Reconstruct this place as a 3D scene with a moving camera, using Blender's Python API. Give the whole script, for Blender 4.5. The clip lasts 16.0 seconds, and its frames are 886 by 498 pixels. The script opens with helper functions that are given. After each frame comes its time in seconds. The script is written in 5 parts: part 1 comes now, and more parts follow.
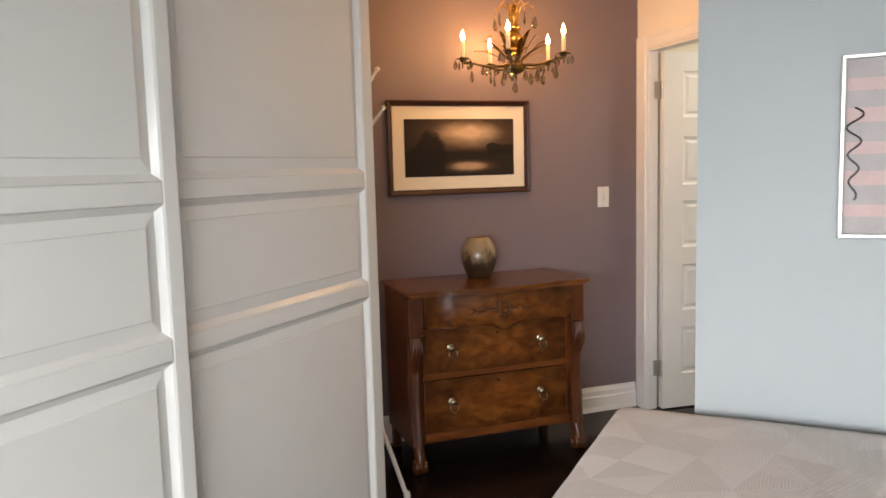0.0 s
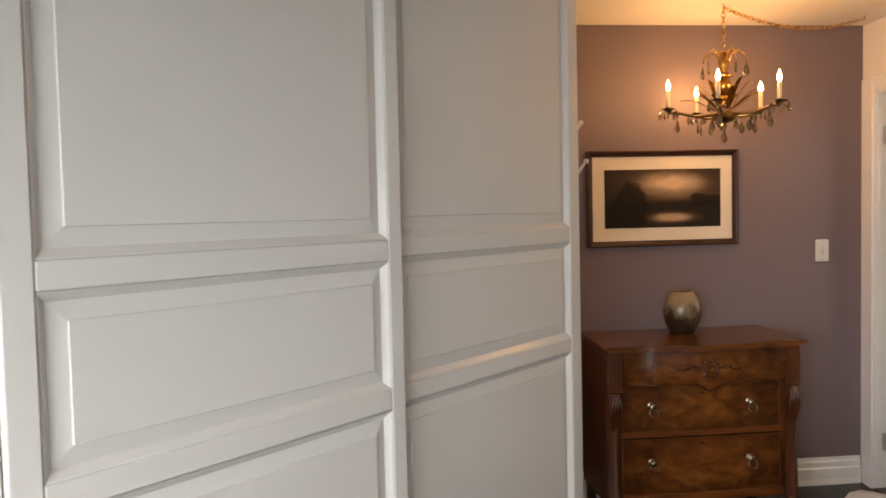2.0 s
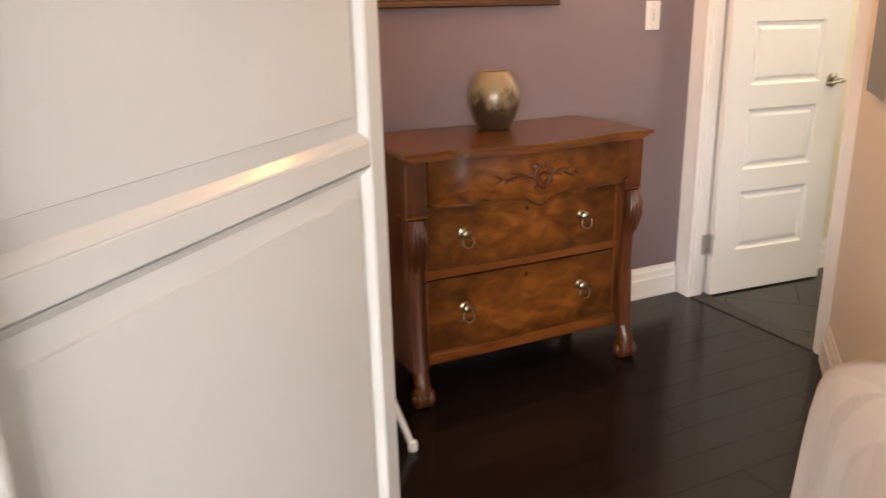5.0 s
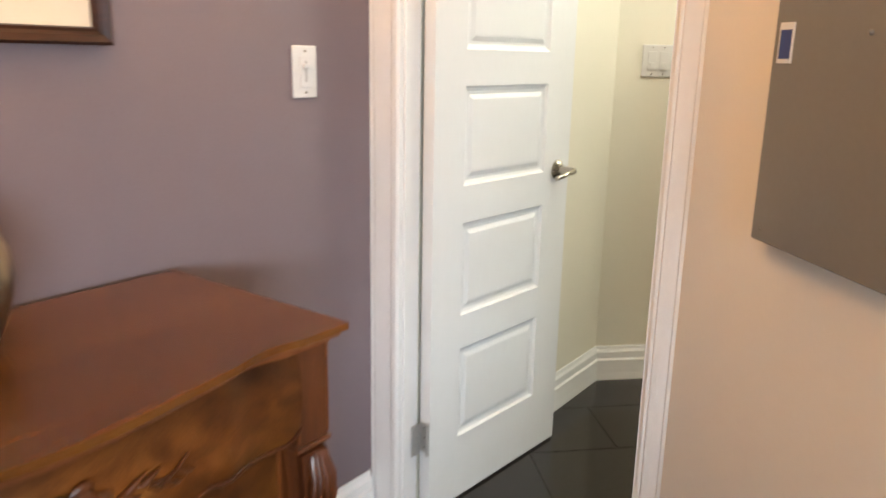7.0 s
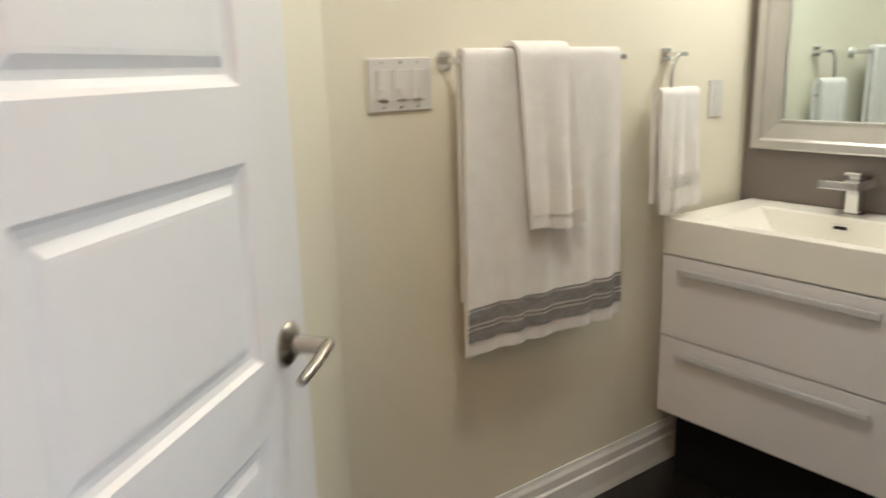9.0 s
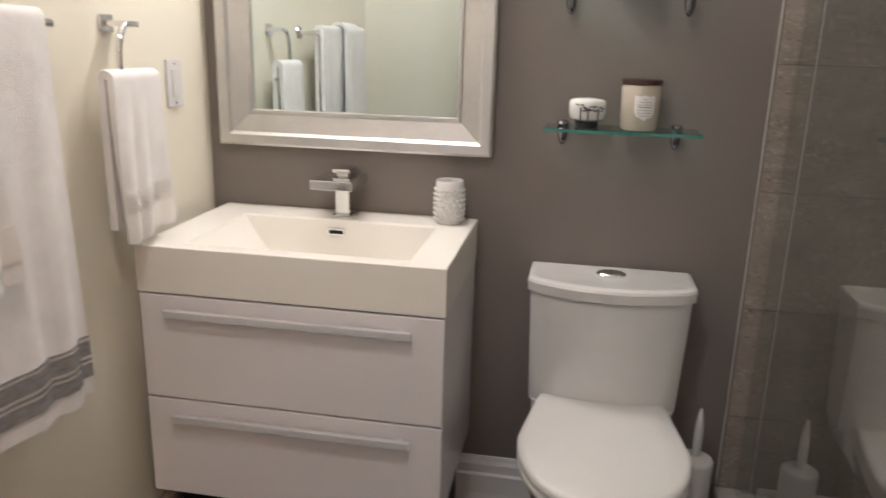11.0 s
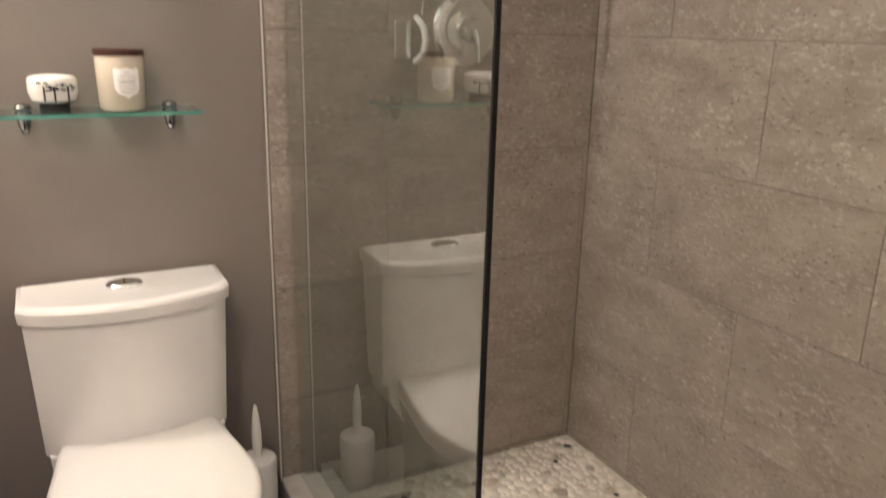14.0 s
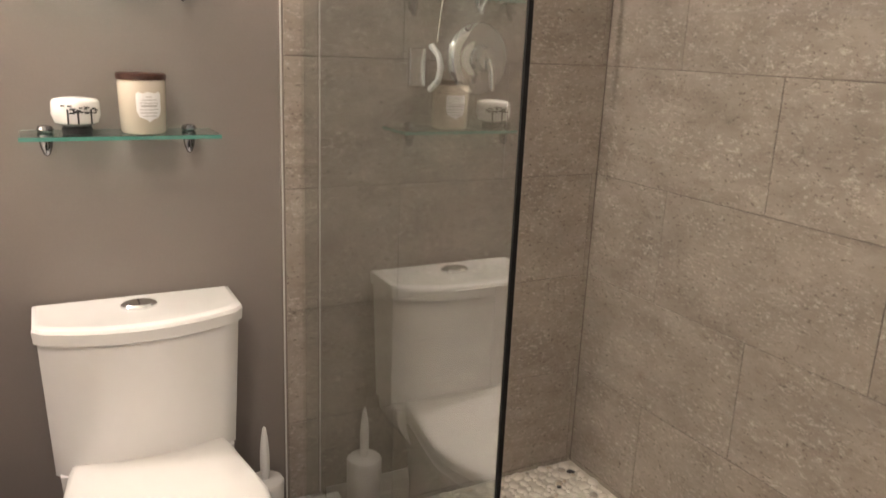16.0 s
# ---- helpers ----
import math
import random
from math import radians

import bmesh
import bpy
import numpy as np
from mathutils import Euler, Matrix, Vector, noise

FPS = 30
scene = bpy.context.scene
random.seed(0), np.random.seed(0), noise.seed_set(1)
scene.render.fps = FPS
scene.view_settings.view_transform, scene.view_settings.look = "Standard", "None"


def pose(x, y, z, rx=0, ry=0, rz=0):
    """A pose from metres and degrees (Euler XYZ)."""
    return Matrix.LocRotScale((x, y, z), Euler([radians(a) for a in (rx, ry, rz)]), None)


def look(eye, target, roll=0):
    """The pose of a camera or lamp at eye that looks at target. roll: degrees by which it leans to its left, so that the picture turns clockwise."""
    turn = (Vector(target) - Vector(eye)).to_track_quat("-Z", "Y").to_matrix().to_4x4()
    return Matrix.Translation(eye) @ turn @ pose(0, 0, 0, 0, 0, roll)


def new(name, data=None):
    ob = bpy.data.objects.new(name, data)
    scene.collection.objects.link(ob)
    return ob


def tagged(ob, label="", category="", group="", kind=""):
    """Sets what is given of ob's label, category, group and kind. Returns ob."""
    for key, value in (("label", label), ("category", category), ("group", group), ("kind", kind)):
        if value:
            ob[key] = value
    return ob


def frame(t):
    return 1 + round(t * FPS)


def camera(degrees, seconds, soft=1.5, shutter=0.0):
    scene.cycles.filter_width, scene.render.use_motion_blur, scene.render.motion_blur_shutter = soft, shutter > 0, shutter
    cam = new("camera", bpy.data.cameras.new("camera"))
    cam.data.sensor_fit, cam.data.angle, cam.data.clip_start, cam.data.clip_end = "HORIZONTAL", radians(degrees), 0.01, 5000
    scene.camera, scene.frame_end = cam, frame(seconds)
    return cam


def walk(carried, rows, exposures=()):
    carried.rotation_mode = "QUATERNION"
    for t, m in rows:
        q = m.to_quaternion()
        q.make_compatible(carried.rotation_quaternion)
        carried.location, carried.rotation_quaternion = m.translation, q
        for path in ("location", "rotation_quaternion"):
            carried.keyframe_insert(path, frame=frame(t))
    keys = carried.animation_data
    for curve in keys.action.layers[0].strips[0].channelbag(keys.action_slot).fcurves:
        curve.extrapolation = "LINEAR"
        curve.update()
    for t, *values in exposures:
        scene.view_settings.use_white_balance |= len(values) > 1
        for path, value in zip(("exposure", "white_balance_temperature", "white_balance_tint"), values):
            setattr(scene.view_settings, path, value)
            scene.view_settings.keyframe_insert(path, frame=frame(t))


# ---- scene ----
cam = camera(60.9, 16.0, 1.5, 0.5)
PATH = [
    (0, (0.434, -0.204, 1.411), (-0.42, 1.591, 1.198), -1.5),
    (0.5, (0.416, -0.205, 1.41), (-0.492, 1.565, 1.2), -1.3),
    (1, (0.42, -0.222, 1.417), (-0.58, 1.498, 1.219), -1.1),
    (1.5, (0.395, -0.242, 1.436), (-0.766, 1.381, 1.299), -1.4),
    (2, (0.386, -0.257, 1.456), (-0.879, 1.288, 1.366), -1.3),
    (2.5, (0.391, -0.263, 1.439), (-0.923, 1.239, 1.314), -1.3),
    (3, (0.357, -0.206, 1.367), (-0.964, 1.269, 1.083), -1.6),
    (3.2, (0.34, -0.172, 1.347), (-0.962, 1.299, 0.975), -1.6),
    (3.5, (0.257, -0.089, 1.317), (-0.998, 1.405, 0.879), -2.9),
    (3.7, (0.202, -0.041, 1.302), (-1.011, 1.484, 0.85), -3.3),
    (5.8, (-0.548, 1.321, 1.25), (-0.898, 3.186, 0.619), -1.7),
    (6, (-0.576, 1.471, 1.252), (-0.874, 3.353, 0.644), -2.4),
    (6.5, (-0.565, 1.873, 1.255), (-0.505, 3.795, 0.705), -1.5),
    (7, (-0.511, 2.249, 1.268), (-0.219, 4.164, 0.772), 1.1),
    (7.5, (-0.511, 2.616, 1.264), (-0.007, 4.492, 0.787), 0.1),
    (8, (-0.456, 2.955, 1.253), (0.238, 4.76, 0.743), 0.9),
    (8.2, (-0.424, 3.083, 1.261), (0.34, 4.859, 0.748), 0.6),
    (10.3, (0.106, 3.973, 1.326), (1.9, 4.721, 0.856), -1.7),
    (10.5, (0.134, 3.971, 1.316), (1.979, 4.569, 0.827), -0.6),
    (11, (0.154, 3.983, 1.306), (2.051, 4.316, 0.768), 1.6),
    (11.5, (0.221, 3.982, 1.299), (2.127, 4.153, 0.719), 3.8),
    (12, (0.313, 3.971, 1.328), (2.234, 3.87, 0.78), 2.7),
    (12.5, (0.422, 4.0, 1.341), (2.273, 3.383, 0.901), 0.6),
    (13, (0.415, 3.962, 1.332), (2.195, 3.132, 0.955), 1.5),
    (13.5, (0.393, 3.989, 1.311), (2.136, 3.094, 0.91), 1.2),
    (14, (0.372, 3.986, 1.279), (2.069, 3.09, 0.716), 1.3),
    (14.5, (0.364, 3.997, 1.249), (2.009, 3.069, 0.591), 2.1),
    (15, (0.369, 4.008, 1.263), (2.013, 3.08, 0.606), 2.5),
    (15.5, (0.367, 4.035, 1.273), (2.042, 3.114, 0.684), 2.4),
    (16, (0.38, 4.027, 1.299), (2.083, 3.114, 0.783), 2.4),
]
EXPOSURES = [(0.0, -0.05, 6400, 9), (1.0, -0.12, 6450, 9), (2.0, -0.42, 6650, 10), (2.5, -0.42, 6700, 11), (3.0, -0.30, 6850, 13), (3.7, 0.05, 6950, 16), (5.8, 0.74, 6550, 10), (6.5, 0.76, 5880, 6), (7.5, 0.46, 5700, 2), (8.2, 0.32, 5650, 2),
             (10.3, 0.08, 5400, 18), (11.5, 0.33, 5450, 17), (12.0, 0.26, 5500, 16), (12.5, 0.62, 5800, 17), (13.0, 1.05, 5930, 19), (14.0, 1.11, 5950, 19), (16.0, 1.20, 5950, 19)]
walk(cam, [(t, look(eye, target, roll)) for t, eye, target, roll in PATH], EXPOSURES)

# ---- world and lights ----
world = bpy.data.worlds.new("sky")
scene.world = world
world.use_nodes = True
sky = world.node_tree.nodes.new("ShaderNodeTexSky")
sky.sky_type, sky.sun_disc = "NISHITA", False
sky.sun_elevation, sky.sun_rotation = radians(35), radians(200)
back = world.node_tree.nodes["Background"]
back.inputs["Strength"].default_value = 0.1
world.node_tree.links.new(sky.outputs[0], back.inputs["Color"])


def lamp(name, kind, where, power, colour, size=0.1, target=None, size_y=0.0):
    data = bpy.data.lights.new(name, kind)
    data.energy, data.color = power, colour
    if kind == "AREA":
        data.size = size
        if size_y:
            data.shape, data.size_y = "RECTANGLE", size_y
    elif kind == "POINT":
        data.shadow_soft_size = size
    ob = new(name, data)
    ob.matrix_world = look(where, target) if target else Matrix.Translation(where)
    return ob


lamp("window_daylight", "AREA", (0.25, -2.10, 1.42), 335, (0.955, 0.965, 1.0), 2.9, (0.2, -1.55, 0.0), 1.4)
CHANDELIER = Vector((-0.80, 3.23, 0.0))
FLAMES = [(CHANDELIER.x + 0.245 * math.cos(radians(-4.5 + 72 * k)), CHANDELIER.y + 0.245 * math.sin(radians(-4.5 + 72 * k)), 2.035) for k in range(5)]
for spot in FLAMES:
    lamp("candle_light", "POINT", spot, 3.3, (1.0, 0.46, 0.145), 0.012)
# invented overhead fill that lifts the vanity fronts, towels and toilet
lamp("bath_fill_glow", "AREA", (0.62, 4.33, 2.33), 8.5, (1.0, 0.86, 0.66), 0.24, (0.62, 4.33, 0.0))
for y in (4.37, 4.57, 4.77):
    lamp("vanity_bulb_light", "POINT", (1.975, y, 2.05), 9.0, (1.0, 0.86, 0.66), 0.035)

# ---- materials ----


def nodes_of(name):
    m = bpy.data.materials.new(name)
    m.use_nodes = True
    return m, m.node_tree.nodes, m.node_tree.links, m.node_tree.nodes["Principled BSDF"]


def surface(name, a, b, rough=0.5, metal=0.0, scale=6.0, fine=90.0, bump=0.05, spread=0.25, stretch=(1, 1, 1), coat=0.0, sheen=0.0, random_tint=0.0, depth=0.002, mix_fine=0.35):
    """Two colours mixed by coarse and fine noise, with fine relief and varied gloss."""
    m, n, l, p = nodes_of(name)
    co = n.new("ShaderNodeTexCoord")
    mp = n.new("ShaderNodeMapping")
    mp.inputs["Scale"].default_value = stretch
    l.new(co.outputs["Object"], mp.inputs["Vector"])
    big, small = n.new("ShaderNodeTexNoise"), n.new("ShaderNodeTexNoise")
    big.inputs["Scale"].default_value, big.inputs["Detail"].default_value = scale, 5
    small.inputs["Scale"].default_value, small.inputs["Detail"].default_value = fine, 3
    for t in (big, small):
        l.new(mp.outputs[0], t.inputs["Vector"])
    mix = n.new("ShaderNodeMix")
    mix.inputs[0].default_value = mix_fine
    l.new(big.outputs[0], mix.inputs[2])
    l.new(small.outputs[0], mix.inputs[3])
    ramp = n.new("ShaderNodeValToRGB")
    ramp.color_ramp.elements[0].position, ramp.color_ramp.elements[1].position = 0.5 - spread, 0.5 + spread
    ramp.color_ramp.elements[0].color, ramp.color_ramp.elements[1].color = (*a, 1), (*b, 1)
    l.new(mix.outputs[0], ramp.inputs[0])
    out = ramp.outputs[0]
    if random_tint:
        info, hsv, mr = n.new("ShaderNodeObjectInfo"), n.new("ShaderNodeHueSaturation"), n.new("ShaderNodeMapRange")
        mr.inputs[3].default_value, mr.inputs[4].default_value = 1 - random_tint, 1 + random_tint
        l.new(info.outputs["Random"], mr.inputs[0])
        l.new(mr.outputs[0], hsv.inputs["Value"])
        l.new(out, hsv.inputs["Color"])
        out = hsv.outputs[0]
    l.new(out, p.inputs["Base Color"])
    rr = n.new("ShaderNodeMapRange")
    rr.inputs[3].default_value, rr.inputs[4].default_value = max(rough - 0.06, 0.01), min(rough + 0.08, 1)
    l.new(big.outputs[0], rr.inputs[0])
    l.new(rr.outputs[0], p.inputs["Roughness"])
    p.inputs["Metallic"].default_value = metal
    p.inputs["Coat Weight"].default_value = coat
    p.inputs["Coat Roughness"].default_value = 0.12
    p.inputs["Sheen Weight"].default_value = sheen
    if bump:
        bp = n.new("ShaderNodeBump")
        bp.inputs["Strength"].default_value, bp.inputs["Distance"].default_value = bump, depth
        l.new(mix.outputs[0], bp.inputs["Height"])
        l.new(bp.outputs[0], p.inputs["Normal"])
    return m


def clear(name, tint, rough=0.0, ior=1.5):
    m, n, l, p = nodes_of(name)
    p.inputs["Base Color"].default_value = (*tint, 1)
    p.inputs["Roughness"].default_value = rough
    p.inputs["Transmission Weight"].default_value = 1
    p.inputs["IOR"].default_value = ior
    return m


def glowing(name, colour, strength):
    m, n, l, p = nodes_of(name)
    p.inputs["Base Color"].default_value = (*colour, 1)
    p.inputs["Emission Color"].default_value = (*colour, 1)
    p.inputs["Emission Strength"].default_value = strength
    return m


def burl_wood(name, dark, mid, light, scale=7.0, warp=3.0, stretch=(1, 1, 3), coat=0.5, rough=0.3):
    m, n, l, p = nodes_of(name)
    co, mp = n.new("ShaderNodeTexCoord"), n.new("ShaderNodeMapping")
    mp.inputs["Scale"].default_value = stretch
    l.new(co.outputs["Object"], mp.inputs["Vector"])
    a, b = n.new("ShaderNodeTexNoise"), n.new("ShaderNodeTexNoise")
    a.inputs["Scale"].default_value, a.inputs["Detail"].default_value, a.inputs["Distortion"].default_value = scale, 8, warp
    b.inputs["Scale"].default_value, b.inputs["Detail"].default_value = scale * 22, 4
    l.new(mp.outputs[0], a.inputs["Vector"])
    l.new(mp.outputs[0], b.inputs["Vector"])
    mix = n.new("ShaderNodeMix")
    mix.inputs[0].default_value = 0.22
    l.new(a.outputs[0], mix.inputs[2])
    l.new(b.outputs[0], mix.inputs[3])
    ramp = n.new("ShaderNodeValToRGB")
    e = ramp.color_ramp.elements
    e[0].position, e[1].position = 0.3, 0.7
    e[0].color, e[1].color = (*dark, 1), (*light, 1)
    k = e.new(0.5)
    k.color = (*mid, 1)
    l.new(mix.outputs[0], ramp.inputs[0])
    l.new(ramp.outputs[0], p.inputs["Base Color"])
    p.inputs["Roughness"].default_value = rough
    p.inputs["Coat Weight"].default_value, p.inputs["Coat Roughness"].default_value = coat, 0.15
    bp = n.new("ShaderNodeBump")
    bp.inputs["Strength"].default_value, bp.inputs["Distance"].default_value = 0.12, 0.001
    l.new(b.outputs[0], bp.inputs["Height"])
    l.new(bp.outputs[0], p.inputs["Normal"])
    return m


M_PURPLE = surface("mauve_wall_paint", (0.168, 0.130, 0.140), (0.191, 0.148, 0.160), 0.62, scale=1.5, fine=160, bump=0.12)
M_WHITEWALL = surface("white_wall_paint", (0.78, 0.745, 0.685), (0.82, 0.785, 0.725), 0.65, scale=1.2, fine=160, bump=0.1)
M_GREYWALL = surface("pale_grey_wall_paint", (0.37, 0.395, 0.40), (0.40, 0.425, 0.43), 0.65, scale=1.2, fine=160, bump=0.1)
M_CREAM = surface("cream_wall_paint", (0.73, 0.697, 0.58), (0.77, 0.737, 0.62), 0.6, scale=1.2, fine=160, bump=0.1)
M_TAUPE = surface("taupe_wall_paint", (0.180, 0.155, 0.138), (0.205, 0.178, 0.160), 0.6, scale=1.4, fine=170, bump=0.12)
M_CEIL = surface("ceiling_paint", (0.76, 0.75, 0.72), (0.80, 0.79, 0.76), 0.8, scale=2, fine=220, bump=0.2)
M_TRIM = surface("white_trim_paint", (0.78, 0.78, 0.77), (0.83, 0.83, 0.82), 0.36, scale=3, fine=60, bump=0.03)
M_DOOR = surface("white_door_paint", (0.76, 0.77, 0.77), (0.80, 0.81, 0.81), 0.38, scale=4, fine=70, bump=0.05, stretch=(1, 1, 0.3))
M_WARD = surface("off_white_lacquer", (0.683, 0.668, 0.628), (0.697, 0.682, 0.642), 0.18, scale=3, fine=140, bump=0.02, coat=0.15, mix_fine=0.6)
M_WOODFLOOR = surface("dark_stained_planks", (0.0075, 0.0048, 0.0042), (0.0145, 0.0092, 0.008), 0.18, scale=5, fine=40, bump=0.015, stretch=(0.6, 6, 1), random_tint=0.14)
M_WOODFLOOR.node_tree.nodes["Principled BSDF"].inputs["Specular IOR Level"].default_value = 0.22
M_GAP = surface("floor_gap", (0.004, 0.003, 0.003), (0.007, 0.006, 0.005), 0.8)
M_SLATE = surface("dark_slate_tile", (0.010, 0.008, 0.007), (0.023, 0.020, 0.017), 0.18, scale=5, fine=50, bump=0.06, random_tint=0.06)
M_GROUT = surface("grey_grout", (0.022, 0.020, 0.018), (0.035, 0.031, 0.028), 0.9)
M_LGROUT = surface("tan_grout", (0.17, 0.145, 0.125), (0.22, 0.19, 0.165), 0.9)
M_SAND = surface("sand_grout", (0.56, 0.52, 0.45), (0.66, 0.62, 0.55), 0.9, fine=200, bump=0.2)
M_BRASS = surface("aged_brass", (0.42, 0.24, 0.06), (0.78, 0.50, 0.16), 0.27, metal=1.0, scale=30, fine=200, bump=0.1)
M_GILT = surface("antique_gilt", (0.15, 0.085, 0.022), (0.46, 0.29, 0.085), 0.3, metal=1.0, scale=40, fine=200, bump=0.1, spread=0.15)
M_BRONZE = surface("dark_bronze", (0.10, 0.075, 0.04), (0.24, 0.17, 0.08), 0.35, metal=1.0, scale=30, fine=200, bump=0.1)
M_CHROME = surface("polished_chrome", (0.72, 0.72, 0.73), (0.8, 0.8, 0.8), 0.08, metal=1.0, scale=5, fine=40, bump=0.0)
M_NICKEL = surface("satin_nickel", (0.36, 0.33, 0.29), (0.46, 0.42, 0.37), 0.26, metal=1.0, scale=20, fine=150, bump=0.03)
M_HINGE = surface("bright_nickel_hinge", (0.55, 0.54, 0.52), (0.66, 0.65, 0.62), 0.3, metal=0.6, scale=20, fine=120, bump=0.03)
M_SILVER = surface("brushed_silver_frame", (0.55, 0.54, 0.53), (0.66, 0.65, 0.64), 0.36, metal=0.85, scale=9, fine=120, bump=0.12, stretch=(1, 6, 1))
M_HANDLE = surface("anodised_aluminium", (0.60, 0.60, 0.62), (0.66, 0.66, 0.68), 0.36, metal=0.15, scale=20, fine=150, bump=0.02)
M_GLASS = clear("shower_glass", (0.90, 0.97, 0.94))
M_SCREEN = clear("tinted_shower_glass", (0.62, 0.68, 0.655), 0.0, 1.02)
M_SCREENFACE = clear("polished_shower_glass_face", (0.74, 0.79, 0.77), 0.0, 1.02)
for key, v in (("Coat Weight", 1.0), ("Coat Roughness", 0.0), ("Coat IOR", 3.2)):
    M_SCREENFACE.node_tree.nodes["Principled BSDF"].inputs[key].default_value = v
M_GLASSGREEN = clear("shelf_glass", (0.62, 0.90, 0.82))
M_CRYSTAL = clear("smoky_crystal", (0.46, 0.41, 0.31), 0.0, 1.6)
M_MIRROR = surface("mirror_silvering", (0.75, 0.835, 0.84), (0.77, 0.855, 0.86), 0.02, metal=1.0, bump=0)
M_MIRROR.node_tree.nodes["Principled BSDF"].inputs["Roughness"].default_value = 0.01
for link in list(M_MIRROR.node_tree.links):
    if link.to_socket.name == "Roughness":
        M_MIRROR.node_tree.links.remove(link)
M_PORCELAIN = surface("white_porcelain", (0.64, 0.63, 0.62), (0.67, 0.66, 0.65), 0.08, scale=2, fine=30, bump=0.0, coat=0.5)
M_PLASTIC = surface("white_plastic", (0.63, 0.62, 0.60), (0.66, 0.65, 0.63), 0.36, scale=4, fine=60, bump=0.01)
M_VANITY = surface("white_gloss_laminate", (0.74, 0.72, 0.735), (0.77, 0.75, 0.765), 0.2, scale=2, fine=40, bump=0.01, coat=0.25)
M_SINK = surface("white_resin_basin", (0.80, 0.78, 0.72), (0.83, 0.81, 0.75), 0.15, scale=2, fine=40, bump=0.0)
M_TERRY = surface("white_terry_cloth", (0.70, 0.68, 0.66), (0.80, 0.785, 0.765), 0.95, scale=25, fine=420, bump=0.9, sheen=0.4, depth=0.004)
M_TERRYBAND = surface("grey_woven_band", (0.13, 0.125, 0.125), (0.33, 0.32, 0.315), 0.9, scale=40, fine=500, bump=0.6, stretch=(1, 1, 3))
M_WOVEN = surface("white_woven_border", (0.72, 0.70, 0.66), (0.80, 0.78, 0.74), 0.85, scale=60, fine=300, bump=0.5, stretch=(0.2, 1, 6))
def flecked_tile():
    """Cement-grey stone with soft clouds, pale flecks and dark pits."""
    m, n, l, p = nodes_of("taupe_flecked_tile")
    co = n.new("ShaderNodeTexCoord")
    info, add = n.new("ShaderNodeObjectInfo"), n.new("ShaderNodeVectorMath")
    sc = n.new("ShaderNodeVectorMath")
    sc.operation = "SCALE"
    sc.inputs[0].default_value = (3.1, 5.3, 7.7)
    l.new(info.outputs["Random"], sc.inputs["Scale"])
    l.new(co.outputs["Object"], add.inputs[0])
    l.new(sc.outputs[0], add.inputs[1])
    mp = n.new("ShaderNodeMapping")
    mp.inputs["Scale"].default_value = (0.8, 0.8, 1.6)
    l.new(add.outputs[0], mp.inputs["Vector"])

    def noisy(scale, detail, lo, hi, rough=0.6):
        t, r = n.new("ShaderNodeTexNoise"), n.new("ShaderNodeMapRange")
        t.inputs["Scale"].default_value, t.inputs["Detail"].default_value, t.inputs["Roughness"].default_value = scale, detail, rough
        l.new(mp.outputs[0], t.inputs["Vector"])
        r.inputs[1].default_value, r.inputs[2].default_value = lo, hi
        l.new(t.outputs[0], r.inputs[0])
        return r.outputs[0], t.outputs[0]

    cloud, _ = noisy(7, 7, 0.34, 0.66, 0.7)
    pale, pale_h = noisy(76, 5, 0.525, 0.68, 0.75)
    dark, dark_h = noisy(80, 4, 0.585, 0.70, 0.75)
    patch, _ = noisy(9, 4, 0.32, 0.60)

    def blend(fac, a, b):
        k = n.new("ShaderNodeMix")
        k.data_type = "RGBA"
        for s, v in ((k.inputs[0], fac), (k.inputs[6], a), (k.inputs[7], b)):
            if isinstance(v, tuple):
                s.default_value = (*v, 1)
            else:
                l.new(v, s)
        return k.outputs[2]

    mul = n.new("ShaderNodeMath")
    mul.operation = "MULTIPLY"
    l.new(pale, mul.inputs[0])
    l.new(patch, mul.inputs[1])
    c = blend(cloud, (0.212, 0.180, 0.152), (0.325, 0.280, 0.239))
    c = blend(mul.outputs[0], c, (0.50, 0.45, 0.395))
    c = blend(dark, c, (0.075, 0.058, 0.045))
    l.new(c, p.inputs["Base Color"])
    p.inputs["Roughness"].default_value = 0.33
    bp = n.new("ShaderNodeBump")
    bp.inputs["Strength"].default_value, bp.inputs["Distance"].default_value = 0.25, 0.0015
    l.new(pale_h, bp.inputs["Height"])
    l.new(bp.outputs[0], p.inputs["Normal"])
    return m


M_TILE = flecked_tile()
M_MARBLE = surface("grey_white_marble", (0.42, 0.40, 0.37), (0.72, 0.70, 0.66), 0.25, scale=7, fine=30, bump=0.02, spread=0.3)
M_DARKMETAL = surface("dark_bronze_drain", (0.03, 0.027, 0.022), (0.07, 0.06, 0.05), 0.4, metal=0.7)
M_CHERRY = burl_wood("cherry_wood", (0.060, 0.015, 0.003), (0.130, 0.035, 0.006), (0.20, 0.062, 0.012), 4.0, 1.0, (1.0, 5, 5), 0.45, 0.32)
M_BURL = burl_wood("walnut_burl_veneer", (0.058, 0.0145, 0.0025), (0.140, 0.042, 0.0065), (0.250, 0.088, 0.015), 15.0, 0.8, (0.7, 1, 1.2), 0.1, 0.36)
M_BURL.node_tree.nodes["Principled BSDF"].inputs["Specular IOR Level"].default_value = 0.3


